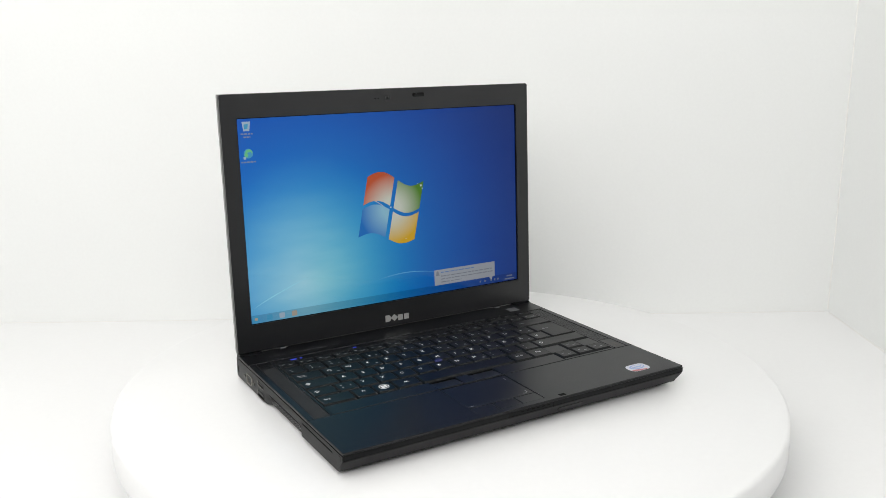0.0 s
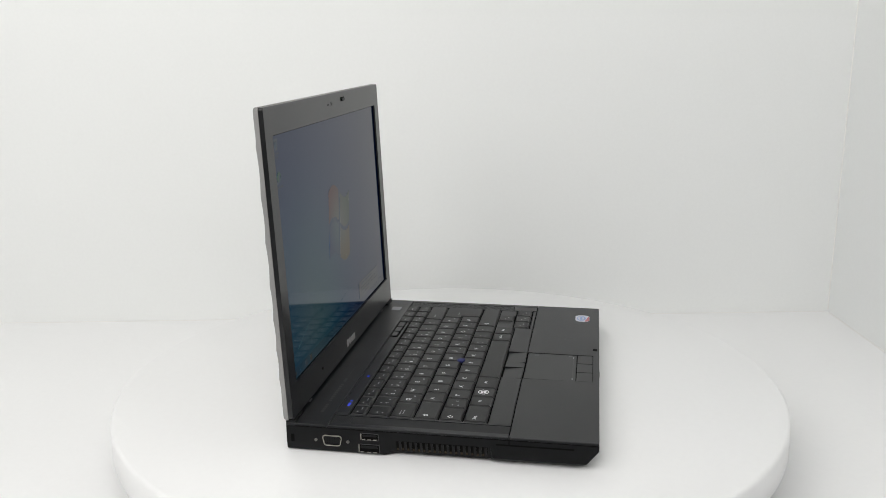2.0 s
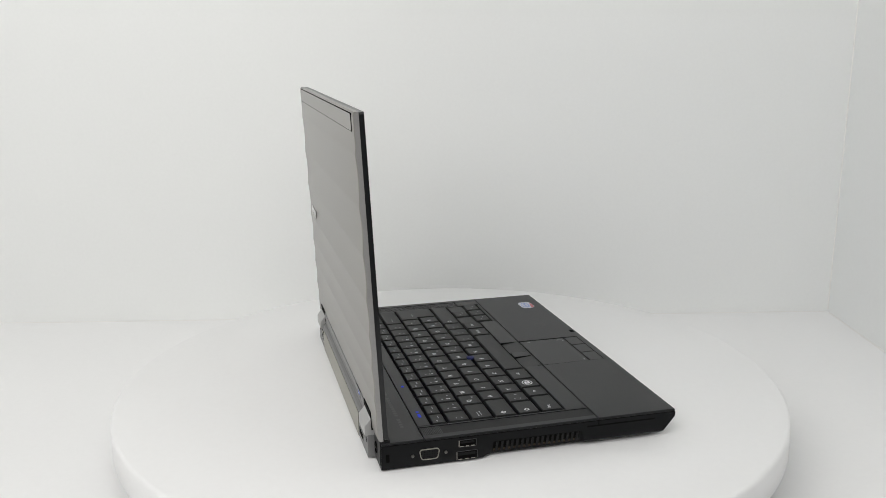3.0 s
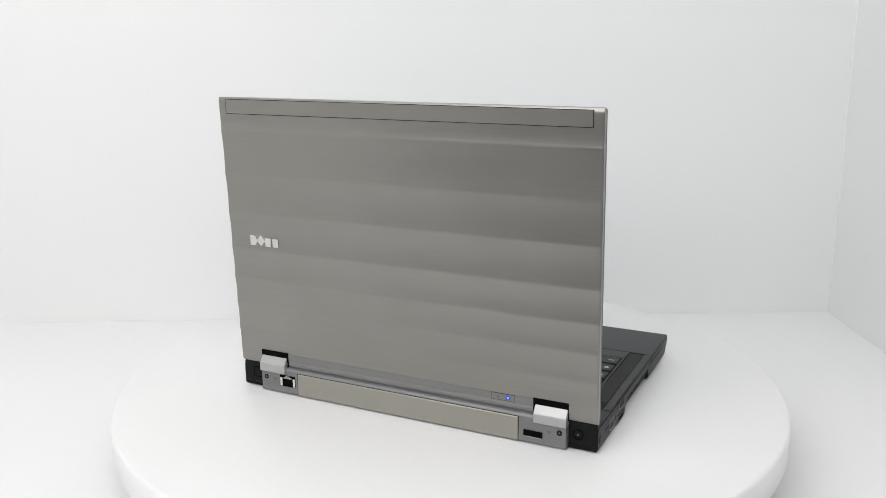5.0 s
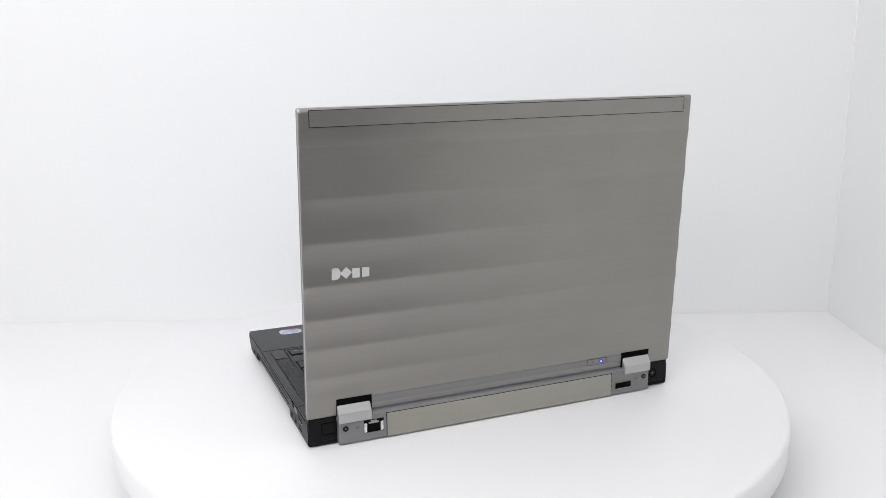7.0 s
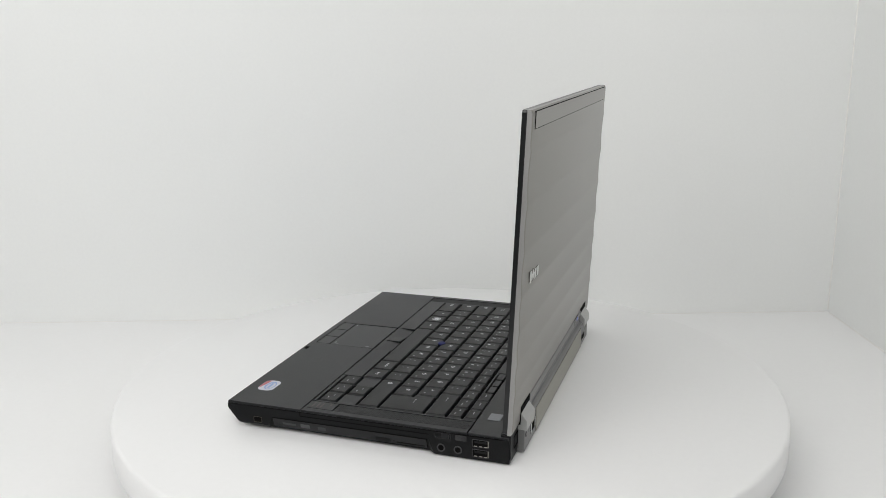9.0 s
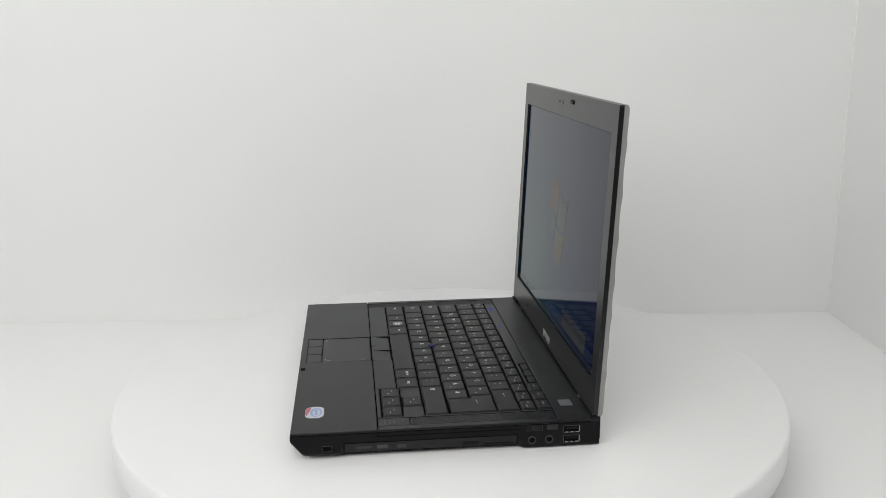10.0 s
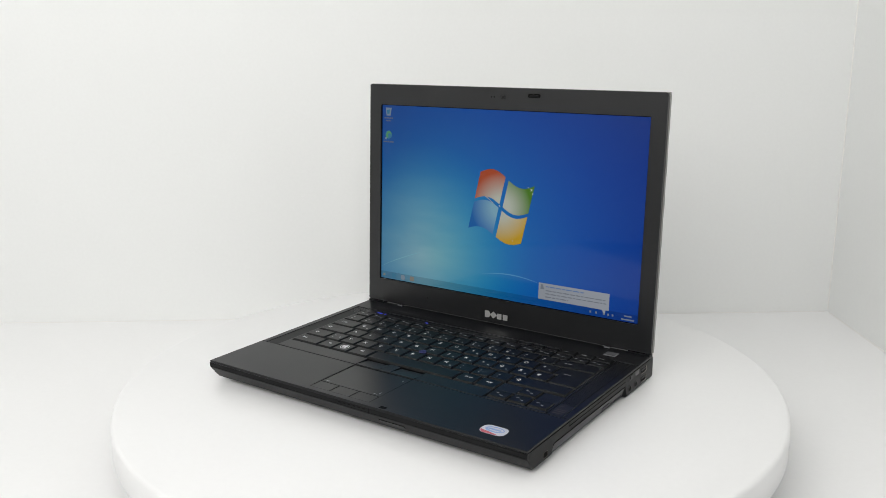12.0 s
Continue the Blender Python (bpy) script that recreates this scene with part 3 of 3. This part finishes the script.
# ---- keyboard ----
def key_mesh(w, d):
    """A key cap: a straight skirt, sloped sides and a slightly dished top."""
    bm = bmesh.new()
    rings = []
    for inset, f, z in ((0.45, 0.45, 0.0), (0.45, 0.45, 0.9), (1.2, 1.7, 2.2), (1.7, 2.3, 2.5)):
        pts = [(inset, f), (w - inset, f), (w - inset, d - inset), (inset, d - inset)]
        rings.append([bm.verts.new((x * MM, y * MM, z * MM)) for x, y in pts])
    for a, b in zip(rings, rings[1:]):
        for i in range(4):
            bm.faces.new((a[i], a[(i + 1) % 4], b[(i + 1) % 4], b[i]))
    c = bm.verts.new((w / 2 * MM, d / 2 * MM, 2.36 * MM))
    for i in range(4):
        bm.faces.new((rings[-1][i], rings[-1][(i + 1) % 4], c))
    bm.faces.new(rings[0][::-1])
    return bm


def enter_mesh(w_top, w_low, d):
    """The tall return key with its narrower lower half."""
    o = w_top - w_low
    bm = bmesh.new()
    rings = []
    for i, z in ((0.45, 0.0), (0.45, 0.9), (1.2, 2.2), (1.7, 2.5)):
        pts = [(o + i, i), (w_top - i, i), (w_top - i, 2 * d - i), (i, 2 * d - i), (i, d + i), (o + i, d + i)]
        rings.append([bm.verts.new((x * MM, y * MM, z * MM)) for x, y in pts])
    for a, b in zip(rings, rings[1:]):
        for i in range(6):
            bm.faces.new((a[i], a[(i + 1) % 6], b[(i + 1) % 6], b[i]))
    bm.faces.new(rings[-1])
    bm.faces.new(rings[0][::-1])
    return bm


KEY_Z = TOP - 1.75
part("keyboard_tray", prism([(-145.6, -35.0), (87.0, -35.0), (87.0, -49.4), (145.2, -49.4), (145.2, 88.0), (89.4, 88.0), (89.4, 75.8), (-145.6, 75.8)], TOP - 2.3, TOP - 1.7, "z"), black_deep, laptop, "sunk black keyboard tray")
shared = {}


def text_mesh(text, size):
    if (text, size) not in shared:
        cu = bpy.data.curves.new("legend_text", "FONT")
        cu.body, cu.size, cu.align_x, cu.align_y = text, size * MM, "CENTER", "CENTER"
        cu.resolution_u = 2
        cu.offset = 0.09 * MM
        ob = new("legend_text", cu)
        me = bpy.data.meshes.new_from_object(ob.evaluated_get(bpy.context.evaluated_depsgraph_get()))
        bpy.data.objects.remove(ob)
        bpy.data.curves.remove(cu)
        me.materials.clear()
        me.materials.append(legend_white)
        shared[text, size] = me
    return shared[text, size]


def legend(key, text, x, y, size):
    ob = new("legend", text_mesh(text, size))
    ob.parent = key
    ob.matrix_basis = pose(x * MM, y * MM, 0.00256)


def legend_bar(key, x, y, w, h, material=legend_white):
    part("legend_bar", box(x - w / 2, x + w / 2, y - h / 2, y + h / 2, 2.46, 2.55), material, key)


def key(x, y, w, d, text="", marks=(), tall=0):
    k = ("key", w, d, tall)
    if k not in shared:
        ob = part("key", enter_mesh(w, tall, d) if tall else key_mesh(w, d), black_key, laptop)
        shared[k] = ob.data
    else:
        ob = new("key", shared[k])
        ob.parent = laptop
    ob.matrix_basis = pose(x * MM, y * MM, KEY_Z * MM)
    if text:
        legend(ob, text, w / 2 if len(text) > 1 else 6.6, d * 0.56, 5.3 if len(text) == 1 else 3.4)
    for mx, my, mw, mh in marks:
        legend_bar(ob, mx, my, mw * 0.8, mh * 0.62, legend_dim)
    return ob


P = 19.05
X0 = -145.4
# row of function keys, with dim two-part marks
for i in range(16):
    key(X0 + i * 18.12, 62.0, 18.0, 12.9, "", ((5.0, 7.6, 3.2, 1.5), (11.5, 5.4, 5.4, 1.0)))
for i in range(3):
    key(X0 + (13 + i) * 18.12, 75.1, 18.0, 12.2, "", ((7.0, 6.4, 6.0, 1.2),))
for i in range(3):
    part("media_button", prism(rounded(45.0 + i * 15.0, 58.2 + i * 15.0, 79.4, 85.4, 1.0, 3), Z0, TOP + 0.25, "z", 0.4, 2), black_soft, laptop, "small black media button")
# digits
key(X0, 43.2, P, 18.6, "", ((6, 10.6, 2.4, 1.2), (6, 6.4, 2.2, 1.6)))
for i, c in enumerate("1234567890"):
    legend(key(X0 + P * (i + 1), 43.2, P, 18.6, "", ((6.0, 12.0, 2.2, 1.8), (13.0, 6.2, 1.8, 1.8))), c, 6.0, 6.8, 4.3)
for i in (11, 12):
    key(X0 + P * i, 43.2, P, 18.6, "", ((6, 10.8, 2.4, 2.0), (6, 6.4, 1.4, 2.0)))
key(X0 + P * 13, 43.2, 145.0 - X0 - P * 13, 18.6, "", ((12, 9.6, 8.0, 0.9), (9.0, 9.6, 1.8, 2.0)))
# letters
key(X0, 24.2, 28.5, 19.0, "", ((9, 11.4, 7.5, 0.9), (9, 9.0, 7.5, 0.9), (5.6, 11.4, 1.4, 2.0), (12.4, 9.0, 1.4, 2.0)))
for i, c in enumerate("QWERTZUIOPÜ+"):
    key(X0 + 28.5 + P * i, 24.2, P, 19.0, c, ((13.6, 6.4, 2.2, 2.2),) if c in "QEUIO+" else ())
x_enter = X0 + 28.5 + P * 12
key(x_enter, 4.6, 145.0 - x_enter, 19.3, "", ((14, 24, 7.0, 0.9), (10.6, 24, 1.8, 2.0)), tall=145.0 - x_enter - 4.9)


def arrow_legend(k, x, y, s):
    def outline(m):
        return [(x + u * m, y + v * m) for u, v in ((-s, 0), (0, s), (s, 0), (s * 0.5, 0), (s * 0.5, -s * 0.8), (-s * 0.5, -s * 0.8), (-s * 0.5, 0))]

    part("legend", plate_with_hole(outline(1.0), outline(0.62), 2.44, 2.55, "z"), legend_white, k)


arrow_legend(key(X0, 4.6, 33.4, 19.3), 6.6, 10.4, 2.4)
for i, c in enumerate("ASDFGHJKLÖÄ#"):
    key(X0 + 33.4 + P * i, 4.6, P, 19.3, c, ((13.6, 6.4, 2.0, 2.0),) if c in "JKLÖÄ" else ())
arrow_legend(key(X0, -14.8, 23.9, 19.1), 6.6, 10.2, 2.4)
key(X0 + 23.9, -14.8, P, 19.1, "", ((5.4, 12.2, 2.0, 1.4), (5.4, 7.4, 2.0, 1.4), (13.4, 9.4, 1.2, 3.4)))
for i, c in enumerate("YXCVBNM"):
    key(X0 + 23.9 + P * (i + 1), -14.8, P, 19.1, c, ((13.8, 6.0, 2.4, 2.4),) if c == "M" else ())
for i in range(8, 11):
    key(X0 + 23.9 + P * i, -14.8, P, 19.1, "", ((6.0, 11.6, 1.6, 1.8), (6.0, 7.0, 1.2, 1.6)))
x_shift = X0 + 23.9 + P * 11
arrow_legend(key(x_shift, -14.8, 145.0 - x_shift, 19.1), 7.0, 10.2, 2.4)
# bottom row
key(X0, -34.4, 31.0, 19.3, "Strg").children[0].matrix_basis = pose(0.0075, 0.0108, 0.00256)
key(X0 + 31.0, -34.4, 19.0, 19.3, "Fn")
round_key = key(X0 + 50.0, -34.4, 19.0, 19.3)
part("round_legend", plate_with_hole(ring(9.6, 10.2, 4.6, 24), ring(9.6, 10.2, 3.9, 24), 2.46, 2.56, "z"), legend_white, round_key)
for u, v in ((0, 0), (1, 0), (0, 1), (1, 1)):
    legend_bar(round_key, 8.3 + u * 2.6, 8.9 + v * 2.6, 2.2, 2.1)
key(X0 + 69.0, -34.4, 24.4, 19.3, "Alt")
key(X0 + 93.4, -34.4, 97.0, 19.3)
key(45.2, -34.4, 21.0, 19.3, "Alt Gr")
key(66.4, -34.4, 21.0, 19.3, "Strg")
# arrows
for x, y in ((107.4, -31.6), (88.2, -48.8), (107.4, -48.8), (126.4, -48.8)):
    key(x, y, 18.8, 16.4, "", ((6.4, 9.6, 3.4, 1.0), (11.6, 6.4, 3.4, 1.4)))
# pointing stick
part("pointing_stick", prism(ring(-14.6, 5.4, 3.6, 20), TOP - 0.5, TOP + 1.7, "z", 0.6, 2), nub_blue, laptop, "blue rubber pointing stick", smooth=True)
# printed dashes of the touchpad's scroll zones
for x0, x1, y0, y1 in ((-44.5, -41.0, -96.6, -95.8), (8.0, 11.6, -96.6, -95.8), (12.2, 13.0, -95.0, -91.5), (12.2, 13.0, -63.5, -60.0), (-40.0, 7.0, -96.4, -96.0)):
    part("scroll_mark", box(x0, x1, y0, y1, TOP - 0.4, TOP - 0.32), legend_dim if x1 - x0 < 20 else mark_grey, laptop)

# ---- sockets and slots on the sides ----
def side_box(name, s, y0, y1, z0, z1, out, material, parent=laptop, label="", r=0.6):
    """A piece that stands out from one side by so many millimetres."""
    a, b = sorted((s * 167.0, s * (168.0 + out)))
    return part(name, prism(rounded(y0, y1, z0, z1, min(r, (z1 - z0) / 2.1, (y1 - y0) / 2.1), 3), a, b, "x"), material, parent, label)


def lean_in(ob, top, slope):
    """Lay a side piece and its children back onto a flank that slopes inward below a height."""
    for data in {o.data for o in (ob, *ob.children_recursive)}:
        for v in data.vertices:
            drop = max(0.0, top * MM - v.co.z) * slope
            v.co.x -= math.copysign(drop, v.co.x)


def side_frame(name, s, y0, y1, z0, z1, rim, out, material, parent=laptop, label="", r=0.8):
    a, b = sorted((s * 167.0, s * (168.0 + out)))
    return part(name, plate_with_hole(rounded(y0, y1, z0, z1, r, 3), rounded(y0 + rim, y1 - rim, z0 + rim, z1 - rim, max(0.2, r - rim), 3), a, b, "x"), material, parent, label)


def usb(s, y0, y1, z0, z1):
    f = side_frame("usb_socket", s, y0, y1, z0, z1, 0.45, 0.25, socket_grey, label="dark socket with a metal lip")
    side_box("socket_hole", s, y0 + 0.45, y1 - 0.45, z0 + 0.45, z1 - 0.45, 0.05, port_dark, f)
    side_box("tongue", s, y0 + 1.8, y1 - 1.8, (z0 + z1) / 2, z1 - 1.4, 0.12, black_key, f)
    for k in (0.12, 0.42, 0.72):
        y = y0 + (y1 - y0) * k
        side_box("metal_lip", s, y, y + (y1 - y0) * 0.18, z0 + 0.35, z0 + 0.95, 0.3, rim_metal, f, r=0.2)
    side_box("metal_lip", s, y1 - 1.0, y1 - 0.45, z0 + 0.6, z1 - 0.6, 0.3, rim_metal, f, r=0.2)


side_box("lock_slot", -1, 113.0, 115.7, 7.4, 13.8, 0.08, port_dark, label="dark lock slot")
def d_shape(grow):
    """The outline of the display socket, wider above, with round corners."""
    pts = []
    for cy, cz, a0 in ((88.0, 12.4, 0), (77.4, 12.4, 90), (78.3, 8.6, 180), (87.1, 8.6, 270)):
        pts += [(cy + (1.9 + grow) * math.cos(radians(a0 + 90 * i / 5)), cz + (1.9 + grow) * math.sin(radians(a0 + 90 * i / 5))) for i in range(6)]
    return pts


vga = part("display_socket", plate_with_hole(d_shape(0.5), d_shape(-0.1), -168.9, -167, "x"), rim_metal, laptop, "metal rimmed fifteen-hole display socket")
part("socket_recess", plate_with_hole(d_shape(-0.12), d_shape(-0.8), -168.15, -167, "x"), port_dark, vga)
part("socket_face", prism(d_shape(-0.8), -168.4, -167, "x"), black_key, vga)
for i in range(5):
    for z in (9.0, 10.9, 12.8):
        part("pin_hole", prism(ring(78.7 + i * 1.95, z - 0.4, 0.4, 6), -168.48, -168.2, "x"), port_dark, vga)
for y in (95.6, 70.2):
    part("socket_screw", prism(ring(y, 10.4, 1.35, 6), -169.0, -167, "x", 0.2, 1), port_metal, laptop, "hexagonal metal screw")
usb(-1, 46.0, 60.5, 12.5, 18.4)
usb(-1, 45.2, 62.2, 2.2, 9.4)
vent = side_box("air_vent", -1, -37.6, 32.6, 4.4, 13.6, 0.1, port_dark, label="dark air vent with upright fins", r=0.3)
fin_mesh = sink_mesh = None
for i in range(17):
    fin = part("fin", box(-168.6, -167.4, 0, 1.9, 4.6, 13.4), black_key, vent) if i == 0 else new("fin", fin_mesh)
    sink = part("brass_fin", box(-168.3, -167.4, 2.3, 3.7, 5.0, 7.0), heat_sink, vent, "dull brass cooling fin") if i == 0 else new("brass_fin", sink_mesh)
    fin_mesh, sink_mesh = fin.data, sink.data
    for o in (fin, sink):
        o.parent = vent
        o.matrix_basis = pose(0, (-37.0 + i * 4.1) * MM, 0)
lean_in(vent, 14.4, 0.335)
side_box("card_slot", -1, -101.5, -43.8, 15.9, 17.1, 0.1, port_dark, label="long dark card slot", r=0.3)

small = side_frame("small_socket", 1, -95.8, -88.2, 6.8, 11.8, 0.4, 0.25, dull_rim, label="small metal rimmed socket")
side_box("socket_hole", 1, -95.4, -88.6, 7.2, 11.4, 0.06, port_dark, small)
drive = side_box("optical_drive", 1, -78.4, 53.6, 4.0, 12.6, 0.45, black_soft, label="black optical drive tray front", r=0.5)
side_frame("drive_gap", 1, -78.9, 54.1, 3.7, 13.0, 0.45, 0.5, port_dark, drive, r=0.4)
side_box("eject_button", 1, 11.3, 24.0, 5.0, 8.6, 0.75, black_shell, drive)
side_box("eject_hole", 1, 26.0, 27.0, 6.2, 7.2, 0.5, port_dark, drive, r=0.4)
side_box("finger_slot", 1, 28.6, 52.0, 5.4, 6.4, 0.52, port_dark, drive, r=0.3)
side_box("drive_mark", 1, -53.9, -45.7, 6.6, 10.2, 0.52, mark_grey, drive, r=0.3)
side_box("drive_mark", 1, -38.6, -31.7, 6.4, 9.8, 0.52, mark_dim, drive, r=0.3)
side_box("drive_mark", 1, -70.0, -58.0, 7.4, 9.4, 0.5, mark_dim, drive, r=0.3)
lean_in(drive, 13.2, 0.33)
side_box("card_slit", 1, -53.5, 55.6, 16.9, 17.6, 0.1, port_dark, r=0.2)
for y in (65.6, 79.1):
    j = part("audio_jack", plate_with_hole(ring(y, 7.7, 3.3, 20), ring(y, 7.7, 2.3, 20), 167, 168.5, "x"), socket_grey, laptop, "round audio socket")
    part("jack_hole", prism(ring(y, 7.7, 2.3, 20), 167, 168.1, "x"), port_dark, j)
usb(1, 90.2, 103.6, 12.3, 18.4)
usb(1, 90.2, 103.6, 4.2, 10.4)
side_frame("wireless_switch", 1, 60.6, 74.0, 15.2, 20.2, 0.6, 0.3, black_gloss, label="sliding wireless switch")
side_box("switch_slider", 1, 66.0, 72.0, 16.0, 19.6, 0.7, black_soft)
side_box("switch_light_window", 1, 77.0, 86.0, 15.4, 20.0, 0.2, black_gloss)
for s in (-1, 1):
    side_box("lid_gap", s, -118.5, 112.0, TOP - 2.35, TOP - 2.0, 0.03, port_dark, r=0.1)

for s in (-1, 1):
    side_box("side_seam", s, -53.9, -53.1, 17.0, TOP - 2.3, 0.05, port_dark, r=0.1)
for s in (-1, 1):
    side_box("corner_plug", s, -116.6, -110.4, 14.6, 19.0, 0.15, black_shell)

# ---- front edge ----
def front_box(name, x0, x1, z0, z1, out, material, label=""):
    return part(name, box(x0, x1, -119.5 - out, -118.6, z0, z1), material, laptop, label)


front_box("front_seam", 21.3, 22.0, 15.8, 20.3, 0.06, port_dark)
front_box("latch_button", -24.0, -15.5, 17.4, 20.1, 0.3, black_shell, "black lid release button")
for i in range(6):
    front_box("indicator_tick", -11 + i * 5.2, -8.4 + i * 5.2, 18.4, 19.3, 0.05, port_dark)
front_box("ledge_line", -167.0, 167.0, 16.6, 17.0, 0.04, port_dark)
part("front_slot", prism([(-114.2, 8.6), (-113.6, 9.2), (-116.0, 12.2), (-116.8, 11.8)], 29.6, 54.7, "x"), black_key, laptop)

# ---- back ----
part("rear_housing", prism([(117.5, 1.5), (124.4, 1.3), (125.0, 2.0), (125.0, 22.6), (124.0, 24.4), (121.5, 25.2), (117.5, 25.2)], -144.4, 144.4, "x", 0.4, 1), rear_grey, laptop, "grey rear housing between the hinges")
part("battery_gap", box(-105.3, 105.3, 124.0, 125.05, 1.7, 22.1), port_dark, laptop)
part("battery_cover", prism([(122, 1.5), (125.2, 1.5), (125.6, 2.2), (125.6, 20.8), (125.2, 21.6), (122, 21.6)], -104.7, 104.7, "x", 0.25, 1), battery_grey, laptop, "warm grey battery cover along the back")
for s in (-1, 1):
    a, b = sorted((s * 144.8, s * 167.2))
    c = part("corner_block", prism([(112, 4.6), (118.4, 4.2), (119.8, 5.4), (119.8, 23.4), (118.8, 24.4), (112, 24.4)], a, b, "x", 0.5, 1), black_shell, laptop, "black rear corner block")
    a, b = sorted((s * 117.8, s * 144.6))
    part("hinge_cap", prism([(116.5, 19.6), (126.6, 19.6), (127.0, 20.0), (127.0, 26.6), (126.6, 27.6), (121.6, 34.2), (120.6, 34.7), (116.5, 34.7)], a, b, "x", 0.4, 1), hinge_silver, laptop, "satin silver hinge cap")
    part("rear_screw", prism(ring(s * 139.0, 14.2, 2.3, 16), 124.5, 125.3, "y"), black_key, laptop, "dark recessed screw")
    part("screw_slot", prism(ring(s * 139.0, 14.2, 0.9, 6), 125.2, 125.4, "y"), port_metal, laptop)
net = part("network_socket", prism(rect(107.6, 124.2, 7.8, 18.4), 124.6, 125.15, "y"), port_dark, laptop, "dark network socket with metal tabs")
for x0, x1, z0, z1 in ((107.9, 110.3, 8.2, 16.0), (121.5, 123.9, 8.2, 16.0), (111.6, 120.2, 15.2, 16.6), (113.4, 118.4, 16.6, 17.8)):
    part("metal_tab", box(x0, x1, 124.7, 125.5, z0, z1, 0.15, 1), rim_metal if z0 > 15 else chrome, net, "bright metal tab")
dp = part("screen_port", prism(rounded(-125.9, -108.9, 6.2, 12.6, 1.0, 3), 124.6, 125.3, "y"), port_metal, laptop, "metal rimmed screen port")
part("socket_hole", prism(rounded(-125.3, -109.5, 6.8, 12.0, 0.8, 3), 124.6, 125.4, "y"), port_dark, dp)
part("port_lip", box(-124.6, -110.2, 124.8, 125.45, 6.3, 6.9, 0.1, 1), rim_metal, dp, "bright lower lip")
pj = part("power_socket", plate_with_hole(ring(-152.2, 13.4, 4.4, 24), ring(-152.2, 13.4, 3.2, 24), 118.5, 120.3, "y"), port_dark, laptop, "round black power socket")
part("socket_pin", prism(ring(-152.2, 13.4, 0.8, 10), 118.5, 120.4, "y"), port_metal, pj)
part("modem_cover", plate_with_hole(rect(144.9, 157.2, 9.6, 19.6), rect(145.6, 156.5, 10.3, 18.9), 118.5, 120.1, "y"), port_dark, laptop, "blanked socket cover")
for x in (129.5, -130.5):
    part("socket_mark", box(x - 1.6, x + 1.6, 124.8, 125.1, 12.4, 14.6), socket_mark_grey, laptop)
for x in (-140, 140):
    for y in (-96, 106):
        part("rubber_foot", prism(ring(x, y, 6.0, 20), 0.0, 4.6 if y < 0 else 2.2, "z"), rubber, laptop)


# ---- what moves: the turntable and the laptop on it ----
def turn_at(t):
    return 32.013 + 24.42746 * t - 0.00407 * (t - 6) ** 2 + 0.003385 * (t - 6) ** 3


def motions():
    times = [i * 0.5 for i in range(25)]
    walk(turntable, [(t, pose(0, 0, 0, 0, 0, turn_at(t))) for t in times])
    walk(laptop, [(t, pose(0, 0, 0, 0, 0, turn_at(t)) @ pose(-0.0059, -0.0198, 0)) for t in times])


motions()
